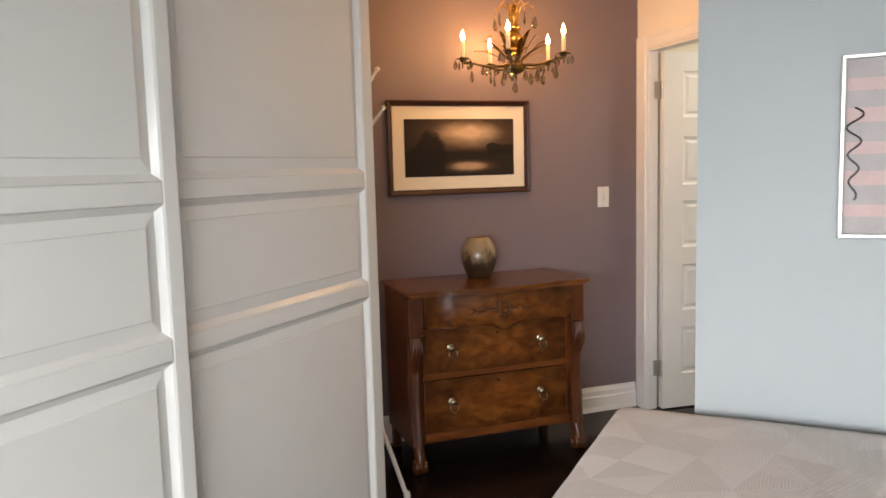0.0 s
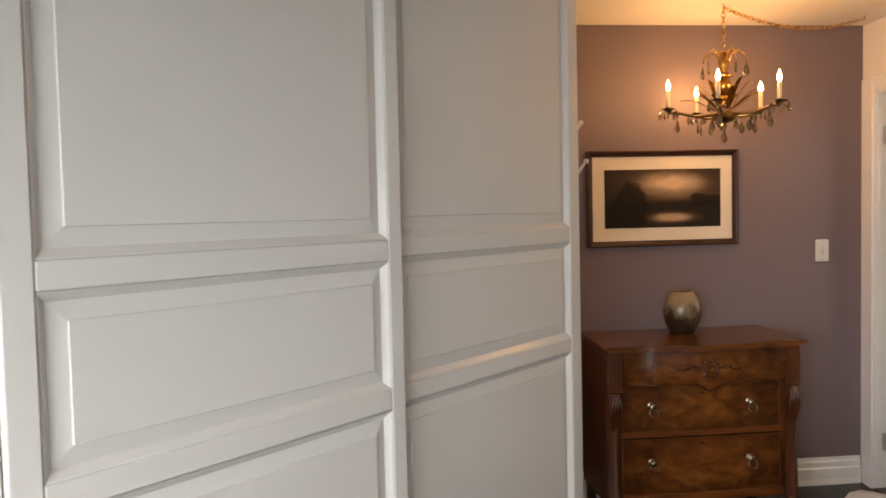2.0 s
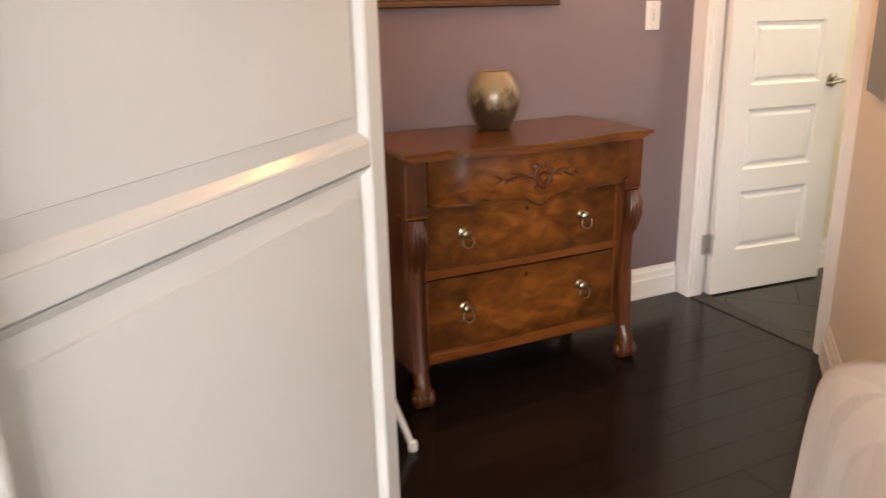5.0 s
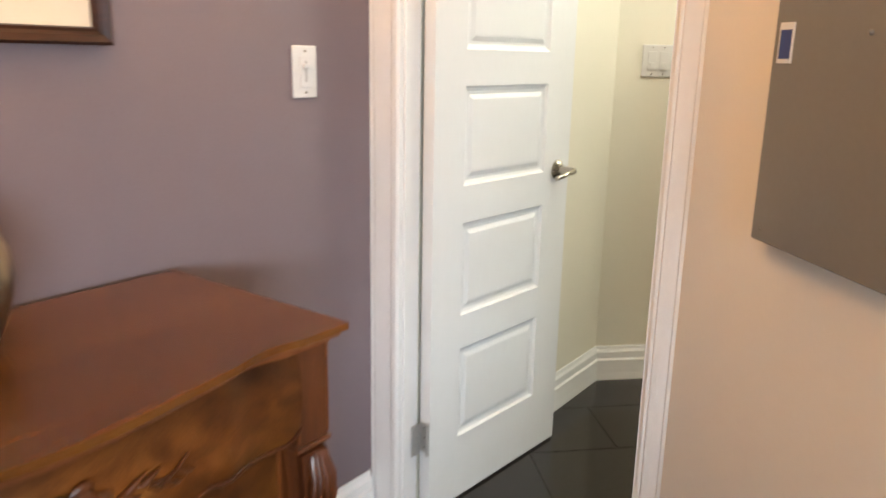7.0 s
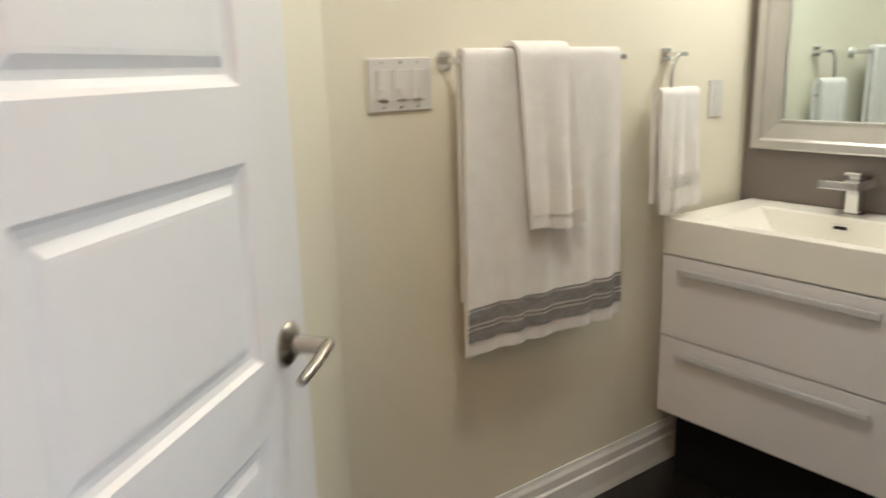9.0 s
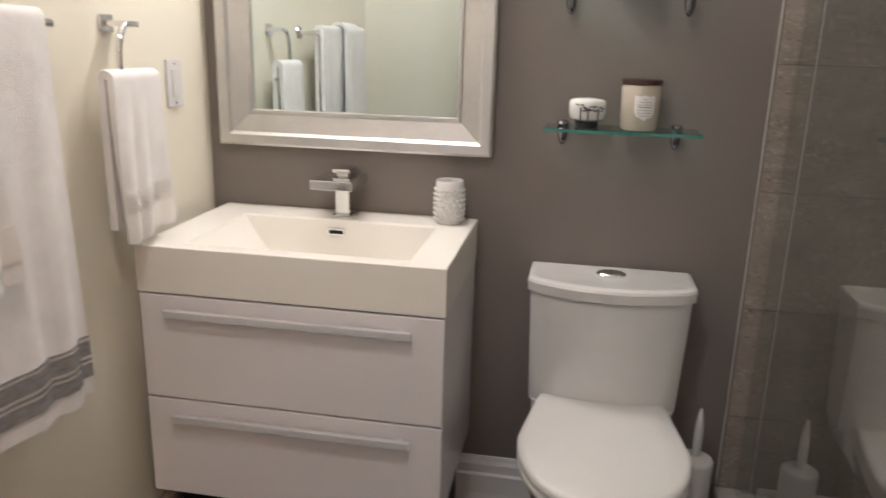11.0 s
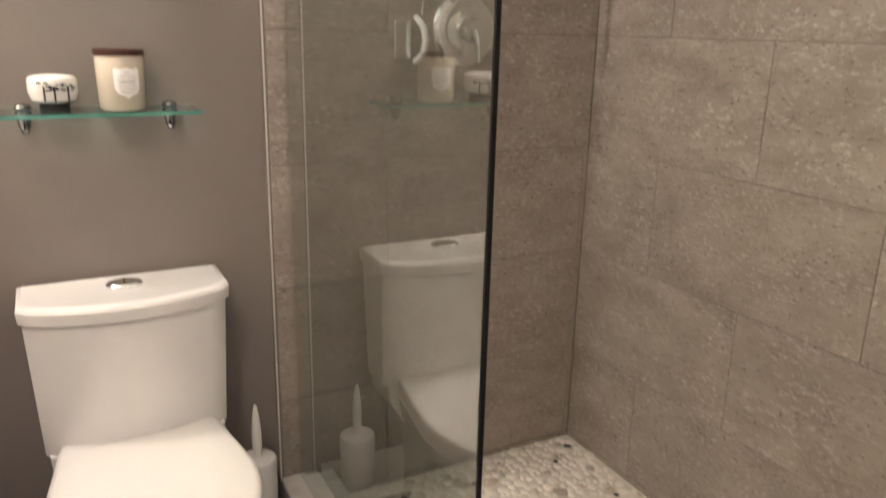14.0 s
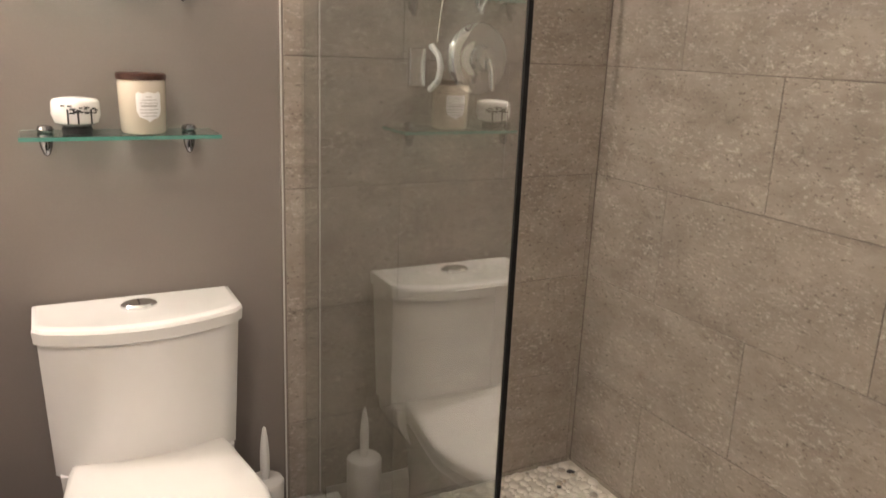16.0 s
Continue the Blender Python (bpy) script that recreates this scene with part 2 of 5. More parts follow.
def oval_figure(m):
    """Book-matched veneer: a pale crotch figure in the middle, plainer dark wood towards the ends."""
    n, l, p = m.node_tree.nodes, m.node_tree.links, m.node_tree.nodes["Principled BSDF"]
    co, sub, sc, ln = n.new("ShaderNodeTexCoord"), n.new("ShaderNodeVectorMath"), n.new("ShaderNodeVectorMath"), n.new("ShaderNodeVectorMath")
    sub.operation, sc.operation, ln.operation = "SUBTRACT", "MULTIPLY", "LENGTH"
    sub.inputs[1].default_value, sc.inputs[1].default_value = (0.5, 0.5, 0.5), (2.0, 0.0, 1.9)
    warp, add = n.new("ShaderNodeTexNoise"), n.new("ShaderNodeMath")
    warp.inputs["Scale"].default_value, warp.inputs["Detail"].default_value = 7.0, 6
    l.new(co.outputs["Generated"], sub.inputs[0])
    l.new(sub.outputs[0], sc.inputs[0])
    l.new(sc.outputs[0], ln.inputs[0])
    l.new(co.outputs["Object"], warp.inputs["Vector"])
    l.new(ln.outputs["Value"], add.inputs[0])
    l.new(warp.outputs[0], add.inputs[1])
    mr, hsv = n.new("ShaderNodeMapRange"), n.new("ShaderNodeHueSaturation")
    for i, v in ((1, 0.75), (2, 1.55), (3, 1.12), (4, 0.50)):
        mr.inputs[i].default_value = v
    l.new(add.outputs[0], mr.inputs[0])
    l.new(mr.outputs[0], hsv.inputs["Value"])
    l.new(p.inputs["Base Color"].links[0].from_socket, hsv.inputs["Color"])
    l.new(hsv.outputs[0], p.inputs["Base Color"])


oval_figure(M_BURL)
M_CHERRYV = burl_wood("cherry_wood_upright", (0.034, 0.0085, 0.0018), (0.080, 0.021, 0.004), (0.140, 0.041, 0.008), 4.0, 0.9, (6, 6, 0.9), 0.15, 0.4)
M_TABLETOP = burl_wood("polished_cherry_top", (0.060, 0.0185, 0.0026), (0.112, 0.038, 0.005), (0.165, 0.062, 0.009), 2.6, 0.8, (0.8, 5, 4), 0.3, 0.26)
M_DARKFRAME = burl_wood("dark_mahogany_frame", (0.012, 0.0030, 0.0012), (0.030, 0.0070, 0.0026), (0.056, 0.015, 0.006), 8, 1, (1, 6, 6), 0.05, 0.38)
M_MAT = surface("cream_mat_board", (0.70, 0.62, 0.47), (0.76, 0.68, 0.53), 0.9, scale=4, fine=300, bump=0.1)
M_COATWHITE = surface("white_painted_metal", (0.74, 0.73, 0.70), (0.8, 0.79, 0.76), 0.35)
M_CANDLE = surface("ivory_candle_sleeve", (0.60, 0.50, 0.34), (0.70, 0.60, 0.42), 0.5)
M_BULB = glowing("warm_bulb", (1.0, 0.62, 0.24), 45)
M_PANEL = surface("grey_enamel_steel", (0.185, 0.175, 0.155), (0.21, 0.20, 0.18), 0.45, scale=3, fine=120, bump=0.08)
M_BLUE = surface("blue_sticker", (0.02, 0.035, 0.16), (0.03, 0.05, 0.22), 0.4)
M_PAPER = surface("white_paper_label", (0.72, 0.72, 0.72), (0.8, 0.8, 0.8), 0.6)
M_INK = surface("black_ink", (0.012, 0.012, 0.014), (0.02, 0.02, 0.022), 0.5)
M_GREYINK = surface("grey_print", (0.35, 0.34, 0.32), (0.42, 0.41, 0.39), 0.7)
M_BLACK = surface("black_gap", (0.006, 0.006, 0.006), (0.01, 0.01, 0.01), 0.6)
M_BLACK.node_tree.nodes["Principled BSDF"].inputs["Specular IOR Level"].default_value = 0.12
M_DARKCHROME = surface("dark_chrome", (0.20, 0.20, 0.21), (0.30, 0.30, 0.31), 0.1, metal=1.0, scale=8, fine=60, bump=0.0)
M_PULL = surface("worn_nickel_brass", (0.20, 0.165, 0.10), (0.40, 0.34, 0.24), 0.32, metal=1.0, scale=40, fine=200, bump=0.05)
M_CURTAIN = surface("white_curtain_cloth", (0.72, 0.75, 0.77), (0.80, 0.82, 0.84), 0.9, scale=8, fine=300, bump=0.3)


def part(name, bm, material, parent=None, label="", smooth=False, m=None):
    """Links a bmesh as one mesh object under a thing or a part."""
    me = bpy.data.meshes.new(name)
    bmesh.ops.recalc_face_normals(bm, faces=bm.faces)
    bm.to_mesh(me)
    bm.free()
    if smooth:
        me.polygons.foreach_set("use_smooth", [True] * len(me.polygons))
        me.set_sharp_from_angle(angle=radians(smooth if smooth > 1 else 40))
    me.materials.append(material)
    ob = new(name, me)
    if parent:
        ob.parent = parent
    if m is not None:
        ob.matrix_basis = m
    if label:
        ob["label"] = label
    return ob


def thing(name, m, label, category, group="", kind=""):
    ob = new(name)
    ob.empty_display_size = 0.05
    ob.matrix_basis = m
    return tagged(ob, label, category, group, kind)


def box(x0, x1, y0, y1, z0, z1, bevel=0.0, bm=None, seg=2):
    bm = bm or bmesh.new()
    r = bmesh.ops.create_cube(bm, size=1.0, matrix=Matrix.Translation(((x0 + x1) / 2, (y0 + y1) / 2, (z0 + z1) / 2)) @ Matrix.Diagonal((abs(x1 - x0), abs(y1 - y0), abs(z1 - z0), 1)))
    if bevel:
        edges = {e for v in r["verts"] for e in v.link_edges}
        bmesh.ops.bevel(bm, geom=list(edges), offset=bevel, segments=seg, affect="EDGES", profile=0.5)
    return bm


def lathe(profile, seg=24, bm=None, m=None):
    """Turns a list of (radius, z) about the z axis."""
    bm = bm or bmesh.new()
    m = m or Matrix()
    rings = []
    for r, z in profile:
        if r < 1e-5:
            rings.append([bm.verts.new(m @ Vector((0, 0, z)))])
        else:
            rings.append([bm.verts.new(m @ Vector((r * math.cos(2 * math.pi * i / seg), r * math.sin(2 * math.pi * i / seg), z))) for i in range(seg)])
    for a, b in zip(rings, rings[1:]):
        for i in range(seg):
            j = (i + 1) % seg
            if len(a) == 1 and len(b) == 1:
                continue
            if len(a) == 1:
                bm.faces.new((a[0], b[i], b[j]))
            elif len(b) == 1:
                bm.faces.new((a[i], a[j], b[0]))
            else:
                bm.faces.new((a[i], a[j], b[j], b[i]))
    for end in (rings[0], rings[-1]):
        if len(end) > 2:
            bm.faces.new(end)
    return bm


def tube(points, radius, seg=8, bm=None, taper=None):
    """A round rod along points; taper gives the radius at the far end."""
    bm = bm or bmesh.new()
    pts = [Vector(p) for p in points]
    rings, side = [], None
    for i, p in enumerate(pts):
        d = (pts[min(i + 1, len(pts) - 1)] - pts[max(i - 1, 0)]).normalized()
        if side is None:
            side = d.orthogonal().normalized()
        side = (side - d * side.dot(d)).normalized()
        up = d.cross(side)
        r = radius if taper is None else radius + (taper - radius) * i / (len(pts) - 1)
        rings.append([bm.verts.new(p + (side * math.cos(2 * math.pi * k / seg) + up * math.sin(2 * math.pi * k / seg)) * r) for k in range(seg)])
    for a, b in zip(rings, rings[1:]):
        for k in range(seg):
            j = (k + 1) % seg
            bm.faces.new((a[k], a[j], b[j], b[k]))
    bm.faces.new(rings[0]), bm.faces.new(rings[-1])
    return bm


def ball(centre, r, bm=None, u=12, v=8, scale=(1, 1, 1)):
    bm = bm or bmesh.new()
    bmesh.ops.create_uvsphere(bm, u_segments=u, v_segments=v, radius=r, matrix=Matrix.Translation(centre) @ Matrix.Diagonal((*scale, 1)))
    return bm


def torus(centre, major, minor, turn=None, seg=24, ring=8, bm=None):
    turn = turn or Matrix()
    pts = [Vector(centre) + turn @ Vector((major * math.cos(2 * math.pi * i / seg), major * math.sin(2 * math.pi * i / seg), 0)) for i in range(seg + 1)]
    return tube(pts, minor, ring, bm)


def extrude_outline(outline, z0, z1, bm=None, m=None):
    """A prism over a closed outline of (x, y)."""
    bm = bm or bmesh.new()
    m = m or Matrix()
    lo = [bm.verts.new(m @ Vector((x, y, z0))) for x, y in outline]
    hi = [bm.verts.new(m @ Vector((x, y, z1))) for x, y in outline]
    k = len(outline)
    for i in range(k):
        j = (i + 1) % k
        bm.faces.new((lo[i], lo[j], hi[j], hi[i]))
    bm.faces.new(hi), bm.faces.new(lo[::-1])
    return bm


def run_profile(path, profile, bm=None, closed=False):
    """Sweeps a profile of (out, up) along a path of (x, y), mitred at the corners; out is to the left of the path."""
    bm = bm or bmesh.new()
    pts = [Vector((x, y)) for x, y in path]
    rings, n = [], len(pts)
    for i, p in enumerate(pts):
        a = (p - pts[i - 1]).normalized() if i or closed else None
        b = (pts[(i + 1) % n] - p).normalized() if i < n - 1 or closed else None
        a, b = a or b, b or a
        na, nb = Vector((-a.y, a.x)), Vector((-b.y, b.x))
        mid = (na + nb).normalized()
        mid /= max(mid.dot(na), 0.3)
        rings.append([bm.verts.new((p.x + mid.x * o, p.y + mid.y * o, u)) for o, u in profile])
    pairs = list(zip(rings, rings[1:])) + ([(rings[-1], rings[0])] if closed else [])
    k = len(profile)
    for r0, r1 in pairs:
        for i in range(k):
            j = (i + 1) % k
            bm.faces.new((r0[i], r1[i], r1[j], r0[j]))
    if not closed:
        bm.faces.new(rings[0]), bm.faces.new(rings[-1][::-1])
    return bm


DIAG = pose(0, 0, 0, 0, 0, 45)  # the entrance corner stands at 45 degrees to the rooms


def diag(r, q, z=0.0, turn=0.0):
    return DIAG @ pose(r, q, z, 0, 0, turn)


# ---- the structure ----
CEIL = 2.38


def solid(name, bm, material, label, category="wall", m=None):
    return tagged(part(name, bm, material, None, "", False, m), label, category, "", "structure")


W_PURPLE = solid("wall_northwest", box(0.85, 2.655, 3.231, 3.331, 0, CEIL), M_PURPLE, "mauve painted wall behind the dresser", m=DIAG)
W_BATHDIAG = solid("wall_bath_northwest", box(2.74, 3.985, 3.145, 3.245, 0, CEIL), M_CREAM, "cream painted diagonal bathroom wall", m=DIAG)
bm = box(2.656, 2.714, 3.134, 3.331, 0, CEIL)
box(2.714, 2.733, 3.165, 3.331, 0, CEIL, bm=bm)
box(2.656, 2.733, 2.36, 2.465, 0, CEIL, bm=bm)
box(2.656, 2.733, 2.465, 3.134, 2.03, CEIL, bm=bm)
W_DOOR = solid("wall_doorway", bm, M_WHITEWALL, "cream white wall with the bathroom doorway", m=DIAG)
solid("wall_entry", box(0.16, 0.26, 2.21, 3.58, 0, CEIL), M_WHITEWALL, "cream white wall beside the bathroom doorway")
solid("wall_north", box(0.16, 3.2, 2.11, 2.21, 0, CEIL), M_GREYWALL, "pale grey painted wall behind the bed")
solid("wall_west", box(-1.7, -1.6, -2.2, 3.2, 0, CEIL), M_WHITEWALL, "white painted wall behind the wardrobe")
solid("wall_east", box(3.2, 3.3, -2.2, 2.21, 0, CEIL), M_GREYWALL, "pale grey painted bedroom wall")
bm = box(-1.7, -1.25, -2.3, -2.2, 0, CEIL)
box(1.75, 3.3, -2.3, -2.2, 0, CEIL, bm=bm)
box(-1.25, 1.75, -2.3, -2.2, 0, 0.7, bm=bm)
box(-1.25, 1.75, -2.3, -2.2, 2.2, CEIL, bm=bm)
solid("wall_south", bm, M_WHITEWALL, "white bedroom wall with a wide window")
solid("wall_bath_north", box(0.44, 2.1, 4.985, 5.085, 0, CEIL), M_CREAM, "cream painted bathroom wall behind the towels")
solid("wall_bath_east", box(2.10, 2.20, 3.545, 5.085, 0, CEIL), M_TAUPE, "taupe painted bathroom wall behind the vanity")
W_SHX = solid("wall_shower_east", box(2.0945, 2.20, 2.51, 3.545, 0, CEIL), M_LGROUT, "shower wall of taupe stone tiles")
W_SHY = solid("wall_shower_south", box(0.585, 2.0945, 2.505, 2.6105, 0, CEIL), M_LGROUT, "shower wall of large taupe stone tiles")
solid("wall_shower_west", box(0.465, 0.585, 2.505, 3.547, 0, CEIL), M_WHITEWALL, "white painted wall at the end of the shower")
solid("wall_bath_south", box(0.26, 0.465, 3.35, 3.45, 0, CEIL), M_CREAM, "cream painted bathroom wall")
solid("ceiling", box(-1.7, 3.3, -2.3, 5.1, CEIL, CEIL + 0.1), M_CEIL, "white painted ceiling", "ceiling")
solid("subfloor", box(-1.7, 3.3, -2.3, 5.1, -0.12, -0.016), M_GAP, "dark subfloor under the planks", "floor")
solid("tile_trim", box(2.093, 2.1, 3.5395, 3.5435, 0.13, CEIL), M_HINGE, "white edge strip beside the shower tiles", "trim")

# window in the south wall, behind the walk
win = thing("window_1", pose(0.25, -2.25, 0.7), "wide white framed bedroom window", "window", "", "structure")
for x0, x1, z0, z1 in ((-1.5, -1.44, 0, 1.5), (1.44, 1.5, 0, 1.5), (-1.44, 1.44, 0, 0.06), (-1.44, 1.44, 1.44, 1.5), (-0.03, 0.03, 0.06, 1.44)):
    part("window_frame", box(x0, x1, -0.03, 0.03, z0, z1, 0.004), M_TRIM, win)
for x0, x1 in ((-1.44, -0.03), (0.03, 1.44)):
    pane = part("pane", box(x0, x1, -0.004, 0.004, 0.06, 1.44), M_GLASS, win)
    pane.visible_shadow = False

BASE = [(0, 0), (0.019, 0), (0.019, 0.008), (0.016, 0.03), (0.016, 0.085), (0.011, 0.092), (0.011, 0.118), (0.006, 0.130), (0.004, 0.143), (0, 0.143)]


def rot(r, q):
    v = DIAG @ Vector((r, q, 0))
    return v.x, v.y


def skirting(path, label="white moulded baseboard"):
    solid("baseboard", run_profile(path, BASE), M_TRIM, label, "baseboard")


skirting([rot(2.637, 3.229), rot(0.97, 3.229)])
skirting([(0.158, 2.112), (0.158, 3.552)])
skirting([(3.19, 2.108), (0.16, 2.108)])
skirting([(2.098, 4.98), rot(3.903, 3.143), rot(2.76, 3.143)], "white moulded bathroom baseboard")
skirting([(2.098, 3.56), (2.098, 4.98)], "white moulded bathroom baseboard")


# door casing, jambs and door
CAS = [(0, 0), (0.075, 0), (0.075, 0.016), (0.070, 0.020), (0.060, 0.019), (0.055, 0.016), (0.030, 0.014), (0.014, 0.012), (0.009, 0.009), (0, 0.009)]
frame_1 = thing("door_frame", diag(2.656, 0, 0), "white moulded casing round the bathroom doorway", "door frame", "", "structure")


def upright_casing(q0, q1, z1, flip):
    """A stile of casing with a stepped, moulded face."""
    bm = bmesh.new()
    w = q1 - q0
    outline = []
    for o, u in CAS:
        q = q1 - o * w / 0.075 if flip else q0 + o * w / 0.075
        outline.append((-u, q))
    return extrude_outline(outline, 0, z1, bm)


part("casing_side", upright_casing(3.229, 3.127, 2.10, False), M_TRIM, frame_1)
part("casing_side", upright_casing(2.405, 2.465, 2.10, True), M_TRIM, frame_1)
bm = bmesh.new()
extrude_outline([(-u, 2.03 + o) for o, u in CAS], 2.466, 3.126, bm, Matrix(((1, 0, 0, 0), (0, 0, 1, 0), (0, 1, 0, 0), (0, 0, 0, 1))))
part("casing_head", bm, M_TRIM, frame_1)
part("jamb", box(0.001, 0.058, 3.122, 3.1338, 0, 2.018), M_TRIM, frame_1)
part("jamb", box(0.001, 0.076, 2.4651, 2.477, 0, 2.018), M_TRIM, frame_1)
part("jamb_head", box(0.001, 0.076, 2.477, 3.1338, 2.018, 2.0299), M_TRIM, frame_1)
part("door_stop", box(0.045, 0.07, 2.477, 2.487, 0, 2.018, 0.002), M_TRIM, frame_1)
part("threshold", box(-0.0115, 0.079, 2.478, 3.1215, -0.012, 0.004, 0.002), surface("dark_oak_threshold", (0.011, 0.008, 0.0065), (0.021, 0.015, 0.012), 0.36, scale=8, fine=80, stretch=(1, 0.3, 1)), frame_1, "dark wooden threshold strip")

# the door leaf, swung into the bathroom
DOOR_LEN, DOOR_H = 0.612, 2.005
door = thing("door_1", diag(2.750, 3.0870, 0.008, -4.7), "white five panel door, swung open into the bathroom", "door", "", "structure")
PANELS = [(0.205, 0.475), (0.573, 0.835), (0.935, 1.195), (1.285, 1.552), (1.657, 1.91)]
bm = bmesh.new()
y_back, y_face, sink = 0.036, 0.0, 0.007
zs = [0.0]
for a, b in PANELS:
    zs += [a - 0.008, b - 0.008]
zs.append(DOOR_H)
X0, X1 = 0.100, 0.478
box(-0.021, X0, y_face, y_back, 0, DOOR_H, bm=bm)
box(X1, DOOR_LEN, y_face, y_back, 0, DOOR_H, bm=bm)
for i in range(0, len(zs), 2):
    box(X0, X1, y_face, y_back, zs[i], zs[i + 1], bm=bm)
for a, b in PANELS:
    a, b = a - 0.008, b - 0.008
    box(X0, X1, y_face + sink + 0.003, y_back - 0.008, a, b, bm=bm)
leaf = part("door_leaf", bm, M_DOOR, door)
for a, b in PANELS:
    a, b = a - 0.008, b - 0.008
    bm = bmesh.new()
    ring = []
    for d, y in ((0.0, 0.0), (0.006, 0.006), (0.014, 0.009), (0.022, 0.009), (0.034, 0.0035), (0.040, 0.003)):
        ring.append([bm.verts.new(v) for v in ((X0 + d, y, a + d), (X1 - d, y, a + d), (X1 - d, y, b - d), (X0 + d, y, b - d))])
    for r0, r1 in zip(ring, ring[1:]):
        for i in range(4):
            j = (i + 1) % 4
            bm.faces.new((r0[i], r0[j], r1[j], r1[i]))
    bm.faces.new(ring[-1])
    part("panel", bm, M_DOOR, leaf)
handle = part("door_handle", lathe([(0, 0), (0.031, 0), (0.031, 0.004), (0.024, 0.010), (0.013, 0.014), (0.011, 0.058), (0, 0.058)], 24, None, Matrix.Translation((0.548, 0, 0.928)) @ pose(0, 0, 0, 90)), M_NICKEL, door, "satin nickel lever handle", 40)
part("lever", tube([(0.556, -0.056, 0.928), (0.537, -0.060, 0.928), (0.502, -0.062, 0.923), (0.455, -0.060, 0.916)], 0.0095, 10, None, 0.007), M_NICKEL, handle, "", 50)
part("latch_plate", box(0.6122, 0.614, 0.006, 0.03, 0.88, 0.96), M_NICKEL, door)
for z in (0.235, 1.80):
    hinge = part("hinge", tube([(-0.029, 0.001, z - 0.047), (-0.029, 0.001, z + 0.047)], 0.0055, 10), M_HINGE, door, "satin nickel butt hinge", 50)
    part("hinge_leaf", box(-0.0228, -0.0212, 0.001, 0.034, z - 0.045, z + 0.045, 0.0004), M_HINGE, hinge)
    part("hinge_leaf", box(-0.066, -0.034, 0.0235, 0.0272, z - 0.045, z + 0.045, 0.0004), M_HINGE, hinge)
    for dz in (-0.03, 0.0, 0.03):
        part("hinge_screw", ball((-0.0226, 0.018, z + dz), 0.003, None, 8, 6, (0.4, 1, 1)), M_NICKEL, hinge)


# ---- bedroom ----
def raised_panel(x_face, y0, y1, z0, z1, drop, slope):
    """A sunk panel with sloping sides, facing +x."""
    bm = bmesh.new()
    rings = []
    for d, x in ((0, x_face), (0.004, x_face - 0.002), (0.015, x_face - drop + 0.003), (0.018, x_face - drop), (slope, x_face - drop * 0.62), (slope + 0.002, x_face - drop * 0.36)):
        rings.append([bm.verts.new(v) for v in ((x, y0 + d, z0 + d), (x, y1 - d, z0 + d), (x, y1 - d, z1 - d), (x, y0 + d, z1 - d))])
    for a, b in zip(rings, rings[1:]):
        for i in range(4):
            j = (i + 1) % 4
            bm.faces.new((a[i], a[j], b[j], b[i]))
    bm.faces.new(rings[-1])
    return bm


def sliding_door(parent, x, y0, y1, rails, stile_l, stile_r):
    """Stiles, rails and sunk panels of one wardrobe door."""
    d = part("sliding_door", box(x - 0.03, x - 0.022, y0, y1, 0.062, 2.34), M_WARD, parent, "off-white framed sliding door with three panels")
    part("stile", box(x - 0.022, x, y0, y0 + stile_l, 0.062, 2.34, 0.004), M_WARD, d)
    part("stile", box(x - 0.022, x, y1 - stile_r, y1, 0.062, 2.34, 0.004), M_WARD, d)
    for z0, z1 in rails:
        part("rail", box(x - 0.022, x - 0.0005, y0 + stile_l, y1 - stile_r, z0, z1, 0.004), M_WARD, d)
    for (a, b), (c, e) in zip(rails, rails[1:]):
        part("door_panel", raised_panel(x - 0.001, y0 + stile_l, y1 - stile_r, b, c, 0.016, 0.052), M_WARD, d)
    return d


ward = thing("wardrobe", pose(0, 0, 0), "tall off-white wardrobe with two framed sliding doors", "wardrobe")
part("side_panel", box(-1.58, -0.975, 2.104, 2.122, 0.065, 2.36, 0.002), M_WARD, ward)
part("side_panel", box(-1.58, -0.90, 0.185, 0.203, 0.0, 2.36, 0.002), M_WARD, ward)
part("top_panel", box(-1.58, -0.89, 0.203, 2.104, 2.34, 2.36), M_WARD, ward)
part("back_panel", box(-1.59, -1.58, 0.203, 2.104, 0.0, 2.34), M_WARD, ward)
part("bottom_panel", box(-1.58, -0.93, 0.203, 2.104, 0.062, 0.075), M_WARD, ward)
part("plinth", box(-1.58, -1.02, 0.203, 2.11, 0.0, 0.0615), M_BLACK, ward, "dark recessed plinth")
sliding_door(ward, -0.932, 1.09, 2.122, ((0.062, 0.130), (0.967, 1.017), (1.350, 1.402), (2.27, 2.34)), 0.07, 0.066)
sliding_door(ward, -0.885, 0.206, 1.135, ((0.062, 0.130), (0.977, 1.030), (1.346, 1.398), (2.27, 2.34)), 0.055, 0.048)

# curtain beside the wardrobe
bm = bmesh.new()
cols, rows_z = 60, 14
grid = [[bm.verts.new((-1.5 + 0.6 * i / cols, 0.09 + 0.035 * math.sin(i * 1.05) * (0.6 + 0.4 * k / rows_z), 0.02 + 2.3 * (1 - k / rows_z))) for i in range(cols + 1)] for k in range(rows_z + 1)]
for k in range(rows_z):
    for i in range(cols):
        bm.faces.new((grid[k][i], grid[k][i + 1], grid[k + 1][i + 1], grid[k + 1][i]))
bmesh.ops.solidify(bm, geom=bm.faces[:], thickness=0.003)
tagged(part("curtain", bm, M_CURTAIN, None, "", 60), "white curtain hanging in folds beside the wardrobe", "curtain")

